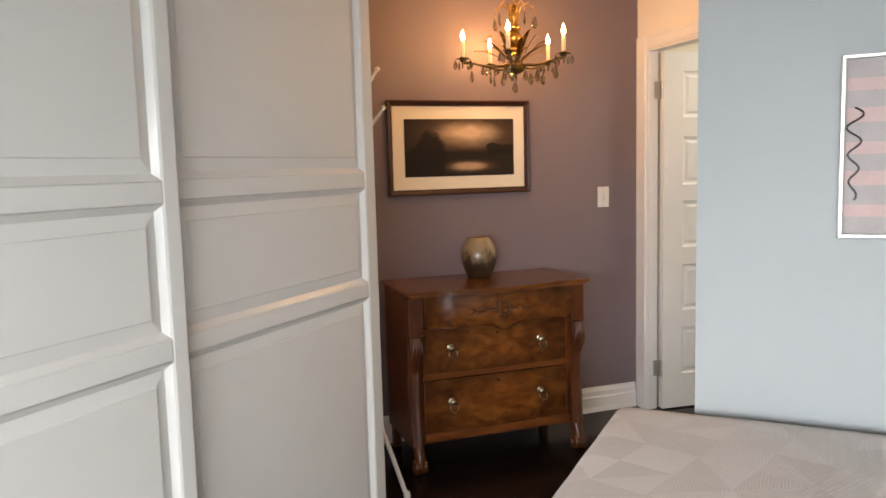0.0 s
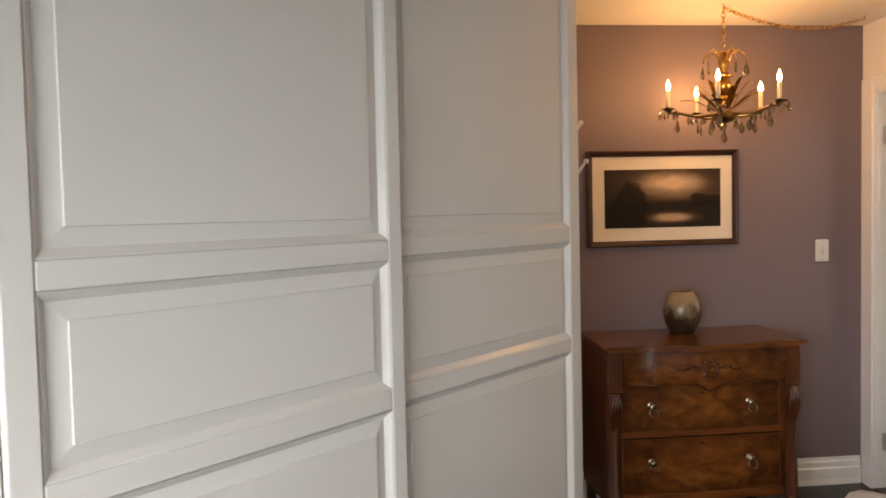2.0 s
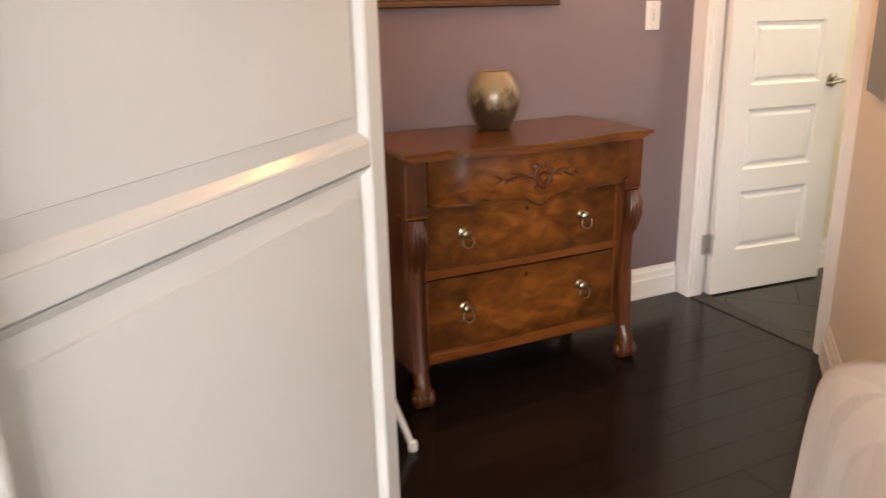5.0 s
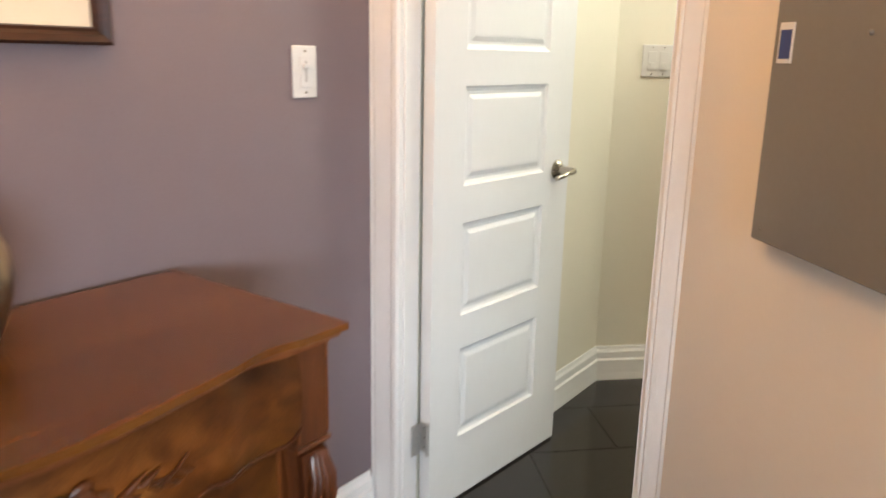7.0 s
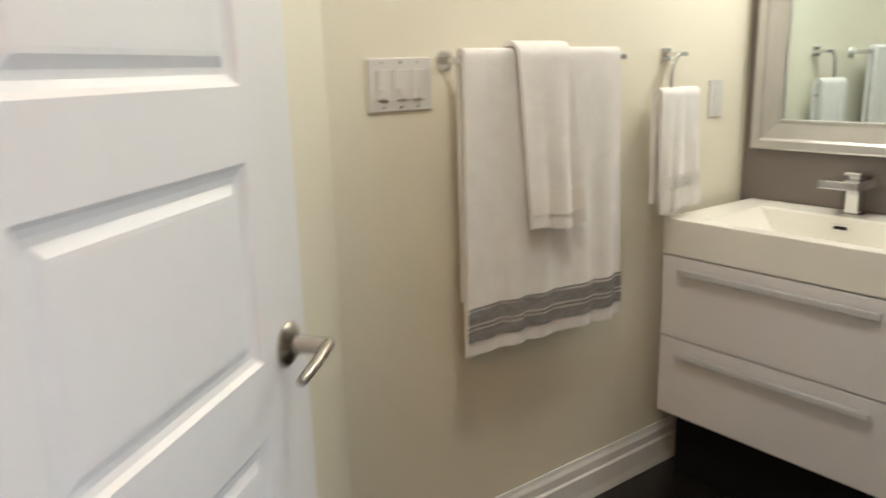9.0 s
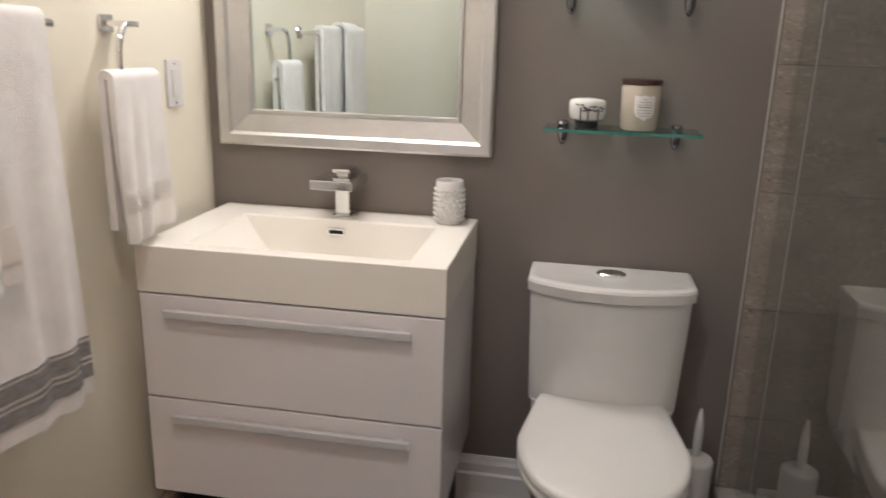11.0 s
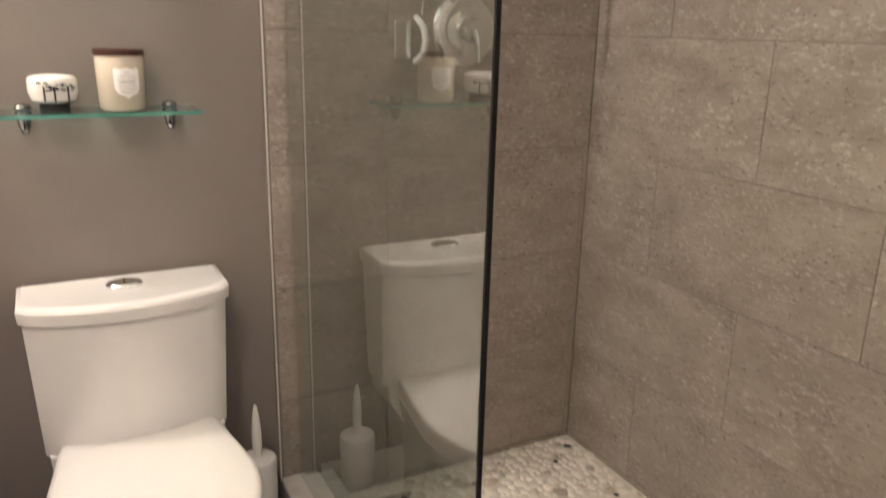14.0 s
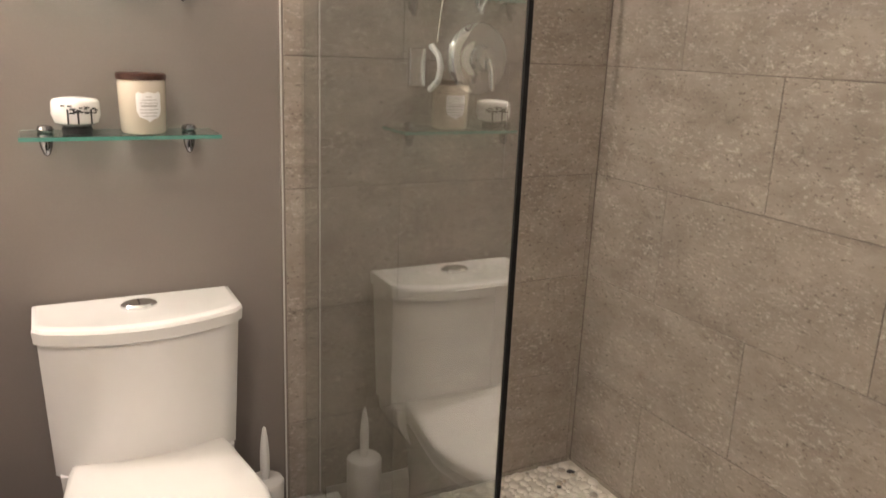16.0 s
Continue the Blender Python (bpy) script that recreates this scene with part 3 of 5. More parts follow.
# dresser
DR = diag(1.585, 2.97, 0)
dresser = thing("dresser", DR, "antique cherry dresser with burl drawers and carved scroll posts", "dresser")
HW, FR, BK = 0.465, -0.232, 0.232  # half width of the top, its front and back


def serpentine(x):
    """Front line of the top: square ears at the corners, a shallow hollow, then a broad bow in the middle."""
    f = (0.80 - abs(x) / HW) / 0.80
    if f <= 0:
        return FR
    hollow = 0.010 * math.sin(math.pi * min(f / 0.34, 1.0))
    g = min(max((f - 0.14) / 0.86, 0.0), 1.0)
    return FR + hollow - 0.040 * g * g * (3 - 2 * g)


def top_outline(grow):
    front = [(-HW + 2 * HW * i / 48, serpentine(-HW + 2 * HW * i / 48)) for i in range(49)]
    out = [(x * (1 + grow / HW), y - grow) for x, y in front]
    return out + [(HW + grow, BK), (-HW - grow, BK)]


top = part("top", extrude_outline(top_outline(0.0), 0.845, 0.857), M_TABLETOP, dresser, "polished cherry top with a serpentine front")
part("moulding", extrude_outline(top_outline(-0.010), 0.835, 0.845), M_CHERRY, top)
part("moulding", extrude_outline(top_outline(-0.022), 0.826, 0.835), M_CHERRY, top)
BW = 0.448
part("side_panel", box(-BW, -BW + 0.02, -0.17, 0.215, 0.12, 0.826, 0.002), M_CHERRYV, dresser)
part("side_panel", box(BW - 0.02, BW, -0.17, 0.215, 0.12, 0.826, 0.002), M_CHERRYV, dresser)
part("back_panel", box(-BW + 0.02, BW - 0.02, 0.205, 0.215, 0.12, 0.826), M_CHERRYV, dresser)
part("drawer_rail", box(-BW + 0.02, BW - 0.02, -0.155, -0.13, 0.424, 0.450, 0.003), M_CHERRY, dresser)
part("drawer_rail", box(-BW + 0.02, BW - 0.02, -0.165, -0.12, 0.125, 0.165, 0.006), M_CHERRY, dresser)
part("case_back", box(-BW + 0.02, BW - 0.02, -0.12, -0.11, 0.165, 0.826), M_CHERRYV, dresser)
# lower two drawers, slightly bowed
for z0, z1 in ((0.168, 0.421), (0.453, 0.672)):
    out = [(-0.370 + 0.74 * i / 20, -0.158 - 0.006 * math.sin(math.pi * i / 20)) for i in range(21)] + [(0.370, -0.12), (-0.370, -0.12)]
    dw = part("drawer", extrude_outline(out, z0, z1), M_BURL, dresser, "burl veneered drawer with ring pulls")
    part("drawer_bead", box(-0.377, -0.3705, -0.162, -0.12, z0 - 0.003, z1 + 0.003, 0.001), M_CHERRY, dw)
    part("drawer_bead", box(0.3705, 0.377, -0.162, -0.12, z0 - 0.003, z1 + 0.003, 0.001), M_CHERRY, dw)
    part("drawer_bead", box(-0.3705, 0.3705, -0.162, -0.13, z0 - 0.003, z0 + 0.003, 0.001), M_CHERRY, dw)
    for x in (-0.240, 0.225):
        zc = (z0 + min(z1, 0.655)) / 2 + 0.008
        k = part("knob", lathe([(0, 0), (0.017, 0), (0.017, 0.004), (0.010, 0.008), (0.008, 0.016), (0.014, 0.022), (0.015, 0.028), (0.009, 0.034), (0, 0.035)], 20, None, Matrix.Translation((x, -0.162, zc + 0.012)) @ pose(0, 0, 0, 90)), M_PULL, dw, "brass and nickel ring pull", 40)
        part("ring", torus((x + 0.003, -0.192, zc - 0.013), 0.0205, 0.0026, Matrix.Rotation(radians(76), 4, "X")), M_PULL, k, "", 60)
    part("keyhole", lathe([(0, 0), (0.006, 0), (0.005, 0.002), (0, 0.002)], 14, None, Matrix.Translation((0, -0.164, min(z1, 0.655) - 0.03)) @ pose(0, 0, 0, 90) @ Matrix.Diagonal((0.75, 1.3, 1, 1))), M_BLACK, dw)
def apron_edge(x):
    """Lower edge of the top drawer: small scallops beside a round lobe, straight towards the ends."""
    t = abs(x) / 0.375
    low = 0.676 + 0.014 * max(0.0, (t - 0.92) / 0.08) ** 2
    if t < 0.62:
        low += 0.010 * abs(math.sin(t * math.pi / 0.205))
    return low - 0.026 * math.exp(-((x / 0.048) ** 4))


# top drawer, standing forward, with a wavy carved apron
nx = 60
bm = bmesh.new()
cols_v = []
for i in range(nx + 1):
    x = -0.381 + 0.762 * i / nx
    low = apron_edge(x)
    y = serpentine(x) + 0.028
    bulge = 0.010
    col = []
    for k in range(7):
        f = k / 6
        col.append(bm.verts.new((x, y - bulge * math.sin(math.pi * min(f * 1.1, 1)) * 0.8, low + (0.826 - low) * f)))
    col.append(bm.verts.new((x, -0.12, 0.826)))
    col.append(bm.verts.new((x, -0.12, low)))
    cols_v.append(col)
for a, b in zip(cols_v, cols_v[1:]):
    for k in range(9):
        j = (k + 1) % 9
        bm.faces.new((a[k], b[k], b[j], a[j]))
bm.faces.new(cols_v[0]), bm.faces.new(cols_v[-1][::-1])
tdw = part("drawer", bm, M_BURL, dresser, "bowed burl drawer with a carved rose and wavy lower edge", 50)
# dark rod following the apron edge, stands in for the shadow below the drawer
bm = bmesh.new()
edge_pts = []
for i in range(61):
    x = -0.381 + 0.762 * i / 60
    low = apron_edge(x)
    edge_pts.append((x, serpentine(x) + 0.026, low))
part("apron_shade_line", tube(edge_pts, 0.0038, 6), M_CHERRYV, tdw, "dark line in place of the shadow under the apron", 60)
# carving
yc = serpentine(0) + 0.012
bm = torus((0, yc, 0.752), 0.029, 0.0055, Matrix.Rotation(radians(90), 4, "X") @ Matrix.Diagonal((1, 1.15, 1, 1)), 24, 8)
torus((0.004, yc + 0.001, 0.746), 0.014, 0.0045, Matrix.Rotation(radians(80), 4, "X"), 16, 6, bm)
for k in range(7):
    a = 0.4 + 2 * math.pi * k / 7
    ball((0.034 * math.cos(a), yc + 0.005, 0.752 + 0.038 * math.sin(a)), 0.013, bm, 8, 6, (1, 0.4, 0.8))
for sx in (-1, 1):
    pts = [(sx * (0.035 + 0.125 * i / 12), serpentine(0.035 + 0.125 * i / 12) + 0.017, 0.746 + 0.010 * math.sin(i * 0.55) + 0.0012 * i) for i in range(13)]
    tube(pts, 0.0048, 6, bm, 0.002)
    for i in (2, 3, 5, 6, 8, 10):
        px, py, pz = pts[i]
        up = 1 if i % 2 else -1
        tube([(px, py, pz), (px + sx * 0.010, py - 0.003, pz + up * 0.008), (px + sx * 0.024, py, pz + up * 0.012)], 0.0058, 6, bm, 0.0015)
part("carving", bm, M_CHERRYV, tdw, "carved rose with leaf sprays", 60)
# posts: grooved block above, carved scroll below, scroll foot
for sx in (-1, 1):
    xm = sx * 0.417
    post = part("post", box(xm - 0.035, xm + 0.035, -0.1960, -0.13, 0.655, 0.826, 0.004), M_CHERRYV, dresser, "square pilaster with grooves")
    for gx in (-0.034, 0.029):
        part("groove_bead", box(xm + gx, xm + gx + 0.005, -0.1985, -0.1955, 0.665, 0.82, 0.001), M_CHERRY, post)
    part("collar", box(xm - 0.038, xm + 0.038, -0.2000, -0.12, 0.648, 0.6555, 0.002), M_CHERRY, post)
    bm = bmesh.new()
    rings = []
    n = 34
    for i in range(n + 1):
        f = i / n
        z = 0.645 - 0.515 * f
        y = -0.1790 + 0.010 * math.sin(f * 2.5) - 0.012 * max(0, 0.16 - abs(f - 0.14)) / 0.16 - 0.004 * max(0, (f - 0.72) / 0.28) ** 1.5
        w = 0.032 - 0.005 * math.sin(math.pi * min(1, max(0, (f - 0.12) / 0.6)))
        dpt = 0.034 - 0.011 * math.sin(math.pi * f)
        ring = []
        for k in range(20):
            a = 2 * math.pi * k / 20
            rib = 1 + 0.17 * math.cos(5 * a) * (1 if f > 0.25 else 1.3)
            ring.append(bm.verts.new((xm + w * rib * math.cos(a), y + dpt * rib * math.sin(a) * (0.9 if math.sin(a) < 0 else 1.0), z)))
        rings.append(ring)
    for a, b in zip(rings, rings[1:]):
        for k in range(20):
            bm.faces.new((a[k], a[(k + 1) % 20], b[(k + 1) % 20], b[k]))
    bm.faces.new(rings[0]), bm.faces.new(rings[-1][::-1])
    scroll = part("scroll_post", bm, M_CHERRYV, dresser, "carved S-scroll post with acanthus leaf", 70)
    bm = bmesh.new()
    for k, dx in enumerate((-0.020, -0.007, 0.007, 0.020)):
        tube([(xm + dx * 0.6, -0.2030, 0.638), (xm + dx, -0.2180, 0.60), (xm + dx * 1.2, -0.2165, 0.56), (xm + dx, -0.2020, 0.51), (xm + dx * 0.4, -0.1840, 0.465)], 0.0085, 6, bm, 0.004)
    part("acanthus_leaf", bm, M_CHERRYV, scroll, "", 70)
    part("backing_block", box(xm - 0.033, xm + 0.033, -0.1520, -0.12, 0.13, 0.648), M_CHERRYV, scroll)
    bm = tube([(xm, -0.1690, 0.135), (xm, -0.1840, 0.11), (xm, -0.1990, 0.075), (xm, -0.2060, 0.045), (xm, -0.2010, 0.03)], 0.026, 12)
    for dx in (-0.02, 0.0, 0.02):
        torus((xm + dx, -0.1985, 0.0365), 0.0245, 0.0120, Matrix.Rotation(radians(90), 4, "Y"), 18, 8, bm)
    part("foot", bm, M_CHERRYV, dresser, "carved scroll foot", 60)
    part("back_leg", box(xm - 0.02, xm + 0.02, 0.17, 0.21, 0.0, 0.12, 0.004), M_CHERRYV, dresser)

# vase
M_VASE = surface("mottled_raku_glaze", (0.034, 0.019, 0.010), (0.25, 0.185, 0.105), 0.32, scale=13, fine=60, bump=0.12, spread=0.10, stretch=(1, 1, 0.7), coat=0.3)
vn, vlk = M_VASE.node_tree.nodes, M_VASE.node_tree.links
vco, vsep, vadd, vsc = vn.new("ShaderNodeTexCoord"), vn.new("ShaderNodeSeparateXYZ"), vn.new("ShaderNodeMath"), vn.new("ShaderNodeMath")
vlk.new(vco.outputs["Generated"], vsep.inputs[0])
vsc.operation, vsc.inputs[1].default_value, vsc.inputs[2].default_value = "MULTIPLY_ADD", 0.70, -0.39
vlk.new(vsep.outputs[2], vsc.inputs[0])
vmix = [k for k in vn if k.bl_idname == "ShaderNodeMix"][0]
vramp = [k for k in vn if k.bl_idname == "ShaderNodeValToRGB"][0]
vlk.new(vmix.outputs[0], vadd.inputs[0])
vlk.new(vsc.outputs[0], vadd.inputs[1])
vlk.new(vadd.outputs[0], vramp.inputs[0])
VS = 1.24
vz = [(0, 0), (0.042, 0), (0.047, 0.006), (0.060, 0.035), (0.071, 0.075), (0.074, 0.10), (0.070, 0.135), (0.056, 0.17), (0.043, 0.189), (0.041, 0.191), (0.038, 0.188), (0.050, 0.17), (0.063, 0.13), (0.066, 0.09), (0.055, 0.04), (0.035, 0.012), (0, 0.01)]
tagged(part("vase", lathe([(a * VS, b * 1.06) for a, b in vz], 40), M_VASE, None, "", 50, Matrix.Translation((-1.035, 3.305, 0.857))), "mottled brown and tan ceramic vase on the dresser", "vase")

# framed landscape on the mauve wall
PIC = diag(1.577, 3.231, 1.515)
pic = thing("framed_picture", PIC, "dark wood framed moody landscape with a cream mat", "picture")
PW, PH = 0.393, 0.240


def mitred_frame(w, h, width, profile, m=None):
    """Frame in the xz plane facing -y: profile of (inset from the outer edge, out)."""
    bm = bmesh.new()
    rings = [[bm.verts.new(v) for v in ((-w + d, -o, -h + d), (w - d, -o, -h + d), (w - d, -o, h - d), (-w + d, -o, h - d))] for d, o in profile]
    for a, b in zip(rings, rings[1:]):
        for i in range(4):
            j = (i + 1) % 4
            bm.faces.new((a[i], a[j], b[j], b[i]))
    return bm


part("picture_frame", mitred_frame(PW, PH, 0.03, [(0, 0.001), (0, 0.022), (0.005, 0.026), (0.016, 0.022), (0.022, 0.016), (0.027, 0.016), (0.030, 0.008)]), M_DARKFRAME, pic)
part("mat_board", box(-PW + 0.027, PW - 0.027, -0.009, -0.003, -PH + 0.027, PH - 0.027), M_MAT, pic)
m, n, l, p = nodes_of("dusk_landscape")
co = n.new("ShaderNodeTexCoord")
sep = n.new("ShaderNodeSeparateXYZ")
l.new(co.outputs["Generated"], sep.inputs[0])


def calc(op, a, b=None, c=None):
    k = n.new("ShaderNodeMath")
    k.operation = op
    for i, v in enumerate((a, b, c)):
        if v is None:
            continue
        if hasattr(v, "links"):
            l.new(v, k.inputs[i])
        else:
            k.inputs[i].default_value = v
    return k.outputs[0]


def blob(x, z, rx, rz):
    dx = calc("DIVIDE", calc("SUBTRACT", sep.outputs[0], x), rx)
    dz = calc("DIVIDE", calc("SUBTRACT", sep.outputs[2], z), rz)
    return calc("POWER", 2.718, calc("MULTIPLY", calc("ADD", calc("MULTIPLY", dx, dx), calc("MULTIPLY", dz, dz)), -1.0))


nz = n.new("ShaderNodeTexNoise")
nz.inputs["Scale"].default_value, nz.inputs["Detail"].default_value = 7, 6
l.new(co.outputs["Generated"], nz.inputs["Vector"])
def step_at(v, lo, hi):
    k = n.new("ShaderNodeMapRange")
    k.interpolation_type = "SMOOTHSTEP"
    l.new(v, k.inputs[0])
    k.inputs[1].default_value, k.inputs[2].default_value = lo, hi
    return k.outputs[0]


ragged = calc("MULTIPLY", calc("SUBTRACT", nz.outputs[0], 0.5), 0.9)
sky_light = calc("ADD", calc("MULTIPLY", blob(0.57, 0.77, 0.22, 0.15), 0.62), calc("MULTIPLY", blob(0.58, 0.70, 0.42, 0.34), 0.34))
above = step_at(sep.outputs[2], 0.40, 0.50)
water = calc("MULTIPLY", step_at(blob(0.58, 0.17, 0.22, 0.10), 0.1, 1.0), 0.62)
light = calc("ADD", calc("ADD", calc("MULTIPLY", sky_light, above), water), 0.025)
crowns = calc("ADD", calc("ADD", blob(0.22, 0.50, 0.13, 0.30), blob(0.80, 0.46, 0.07, 0.13)), calc("ADD", blob(0.95, 0.45, 0.09, 0.11), calc("MULTIPLY", blob(0.12, 0.18, 0.30, 0.26), 0.9)))
tree = step_at(calc("ADD", crowns, ragged), 0.36, 0.62)
tone = calc("MULTIPLY", light, calc("SUBTRACT", 1.0, calc("MULTIPLY", tree, 0.88)))
tone = calc("MULTIPLY", tone, calc("ADD", 0.6, calc("MULTIPLY", nz.outputs[0], 0.8)))
ramp = n.new("ShaderNodeValToRGB")
ramp.color_ramp.elements[0].color, ramp.color_ramp.elements[1].color = (0.007, 0.005, 0.003, 1), (0.60, 0.42, 0.25, 1)
ramp.color_ramp.elements[1].position = 0.85
k2 = ramp.color_ramp.elements.new(0.25)
k2.color = (0.075, 0.045, 0.024, 1)
l.new(tone, ramp.inputs[0])
l.new(ramp.outputs[0], p.inputs["Base Color"])
p.inputs["Roughness"].default_value = 0.7
p.inputs["Specular IOR Level"].default_value = 0.25
M_LANDSCAPE = m
part("painting", box(-0.302, 0.302, -0.0115, -0.0095, -0.146, 0.146), M_LANDSCAPE, pic, "dark dusk landscape with trees and water")

# dimmer switch beside the doorway
sw = thing("light_switch", diag(2.430, 3.231, 1.228), "white dimmer switch plate on the mauve wall", "switch")
part("plate", box(-0.036, 0.036, -0.006, -0.0005, -0.057, 0.057, 0.003), M_PLASTIC, sw)
part("rocker", box(-0.017, 0.017, -0.009, -0.006, -0.033, 0.033, 0.001), M_PLASTIC, sw)
part("slider", box(-0.010, 0.010, -0.016, -0.009, 0.008, 0.018, 0.0015), M_PLASTIC, sw)
part("slot", box(-0.003, 0.003, -0.0096, -0.009, -0.022, 0.024), M_GREYINK, sw)
for z in (-0.045, 0.045):
    part("screw", lathe([(0, 0), (0.003, 0), (0.0025, 0.001), (0, 0.0012)], 10, None, Matrix.Translation((0, -0.006, z)) @ pose(0, 0, 0, 90)), M_NICKEL, sw)

# chandelier with a swagged chain
ch = thing("chandelier", Matrix.Translation((CHANDELIER.x, CHANDELIER.y, 0)), "aged brass chandelier with lit candle bulbs and crystal drops", "chandelier")
STEM = [(0, 1.815), (0.007, 1.818), (0.014, 1.83), (0.008, 1.842), (0.036, 1.850), (0.054, 1.868), (0.057, 1.886), (0.034, 1.898), (0.020, 1.910), (0.027, 1.922), (0.018, 1.936), (0.024, 1.955), (0.019, 1.968), (0.030, 1.982), (0.038, 2.003), (0.037, 2.018), (0.024, 2.038), (0.017, 2.046), (0.036, 2.052), (0.037, 2.059), (0.020, 2.066), (0.017, 2.085), (0.024, 2.105), (0.022, 2.125), (0.014, 2.145), (0.022, 2.158), (0.010, 2.17), (0, 2.172)]
part("stem", lathe(STEM, 24), M_GILT, ch, "turned brass stem", 50)


def leaf_spray(bm, base, out, up, size, ang):
    """A curved leaf blade rising from the stem."""
    c, s = math.cos(ang), math.sin(ang)
    rows = []
    for i in range(8):
        f = i / 7
        rad = base[0] + out * f + 0.01 * math.sin(3 * f)
        z = base[1] + up * math.sin(f * 1.9) * 0.95
        w = size * math.sin(math.pi * (0.12 + 0.86 * f)) * (0.5 + 0.5 * math.sin(f * 9) ** 2)
        rows.append([bm.verts.new((rad * c - w * s, rad * s + w * c, z)), bm.verts.new((rad * c, rad * s, z + 0.004)), bm.verts.new((rad * c + w * s, rad * s - w * c, z))])
    for a, b in zip(rows, rows[1:]):
        bm.faces.new((a[0], a[1], b[1], b[0]))
        bm.faces.new((a[1], a[2], b[2], b[1]))


def drop_mesh(h, w):
    return lathe([(0, 0), (w * 0.6, h * 0.12), (w, h * 0.32), (w * 0.75, h * 0.6), (w * 0.25, h * 0.9), (0, h)], 8)


drop_me = bpy.data.meshes.new("crystal_drop")
bm = drop_mesh(0.062, 0.0150)
bmesh.ops.scale(bm, vec=(1, 0.45, 1), verts=bm.verts)
bm.to_mesh(drop_me)
bm.free()
drop_me.materials.append(M_CRYSTAL)


def crystal(parent, x, y, z, turn, size=1.0):
    ob = new("crystal_drop", drop_me)
    ob.parent = parent
    ob.matrix_basis = pose(x, y, z - 0.066 * size, 0, 0, turn) @ Matrix.Scale(size, 4)
    return ob


for k in range(5):
    a = radians(-4.5 + 72 * k)
    c, s = math.cos(a), math.sin(a)

    def at(rad, z, off=0.0):
        return (rad * c - off * s, rad * s + off * c, z)

    pts = [at(0.035, 1.885), at(0.07, 1.882), at(0.11, 1.879), at(0.15, 1.884), at(0.19, 1.895), at(0.22, 1.900), at(0.24, 1.898), at(0.245, 1.906)]
    arm = part("arm", tube(pts, 0.0065, 8), M_BRONZE, ch, "curved bronze arm", 60)
    bm = bmesh.new()
    for i in range(6):
        b = 2 * math.pi * i / 6
        m = Matrix.Translation(at(0.245, 1.91)) @ Matrix.Rotation(b, 4, "Z")
        rows = []
        for j in range(5):
            f = j / 4
            w = 0.014 * math.sin(math.pi * (0.25 + 0.72 * f))
            rows.append([bm.verts.new(m @ Vector((0.042 * f, w, 0.010 * math.sin(f * 2.6)))), bm.verts.new(m @ Vector((0.042 * f, -w, 0.010 * math.sin(f * 2.6))))])
        for u, v in zip(rows, rows[1:]):
            bm.faces.new((u[0], u[1], v[1], v[0]))
    bmesh.ops.solidify(bm, geom=bm.faces[:], thickness=0.0012)
    lathe([(0, -0.012), (0.012, -0.008), (0.018, 0.002), (0.011, 0.006), (0.013, 0.016), (0, 0.016)], 14, bm, Matrix.Translation(at(0.245, 1.91)))
    dish = part("candle_dish", bm, M_BRONZE, arm)
    part("candle_sleeve", lathe([(0, 0), (0.0095, 0), (0.0095, 0.07), (0.006, 0.076), (0, 0.076)], 14, None, Matrix.Translation(at(0.245, 1.925))), M_CANDLE, arm, "ivory candle sleeve", 50)
    bulb = part("bulb", lathe([(0, 0), (0.005, 0.0), (0.0105, 0.012), (0.0095, 0.024), (0.004, 0.040), (0, 0.052)], 12, None, Matrix.Translation(at(0.245, 2.001))), M_BULB, arm, "glowing flame shaped bulb", 60)
    bulb.visible_shadow = False
    for b in range(0, 360, 72):
        crystal(arm, at(0.245, 0)[0] + 0.038 * math.cos(radians(b)), at(0.245, 0)[1] + 0.038 * math.sin(radians(b)), 1.914, b, 0.72)
    hx, hy, _ = at(0.205, 0)
    part("wire", tube([(hx, hy, 1.896), (hx, hy, 1.868)], 0.0012, 5), M_BRONZE, arm)
    crystal(arm, hx, hy, 1.870, 51 * k)
    hx, hy, _ = at(0.115, 0)
    part("wire", tube([(hx, hy, 1.876), (hx, hy, 1.862)], 0.0012, 5), M_BRONZE, arm)
    crystal(arm, hx, hy, 1.864, 33 * k)
    bm = bmesh.new()
    for da, out, up, size in ((0.35, 0.125, 0.085, 0.012), (0.75, 0.09, 0.125, 0.012), (1.05, 0.145, 0.055, 0.011)):
        leaf_spray(bm, (0.03, 1.90), out * 1.1, up * 1.1, size * 1.15, a + da)
    bmesh.ops.solidify(bm, geom=bm.faces[:], thickness=0.0035)
    part("leaf_spray", bm, M_GILT, ch, "gilt leaf spray")
    a2 = a + radians(36)
    c, s = math.cos(a2), math.sin(a2)
    tip = [(0.010 * c, 0.010 * s, 2.10), (0.035 * c, 0.035 * s, 2.155), (0.065 * c, 0.065 * s, 2.172), (0.092 * c, 0.092 * s, 2.150), (0.098 * c, 0.098 * s, 2.118)]
    hk = part("crown_hook", tube(tip, 0.004, 6, None, 0.002), M_BRASS, ch, "", 60)
    crystal(hk, 0.098 * c, 0.098 * s, 2.118, 30 * k)
for k in range(4):
    a = radians(90 * k + 15)
    crystal(ch, 0.050 * math.cos(a), 0.050 * math.sin(a), 1.868, 90 * k, 0.9)
crystal(ch, 0, 0, 1.818, 0)


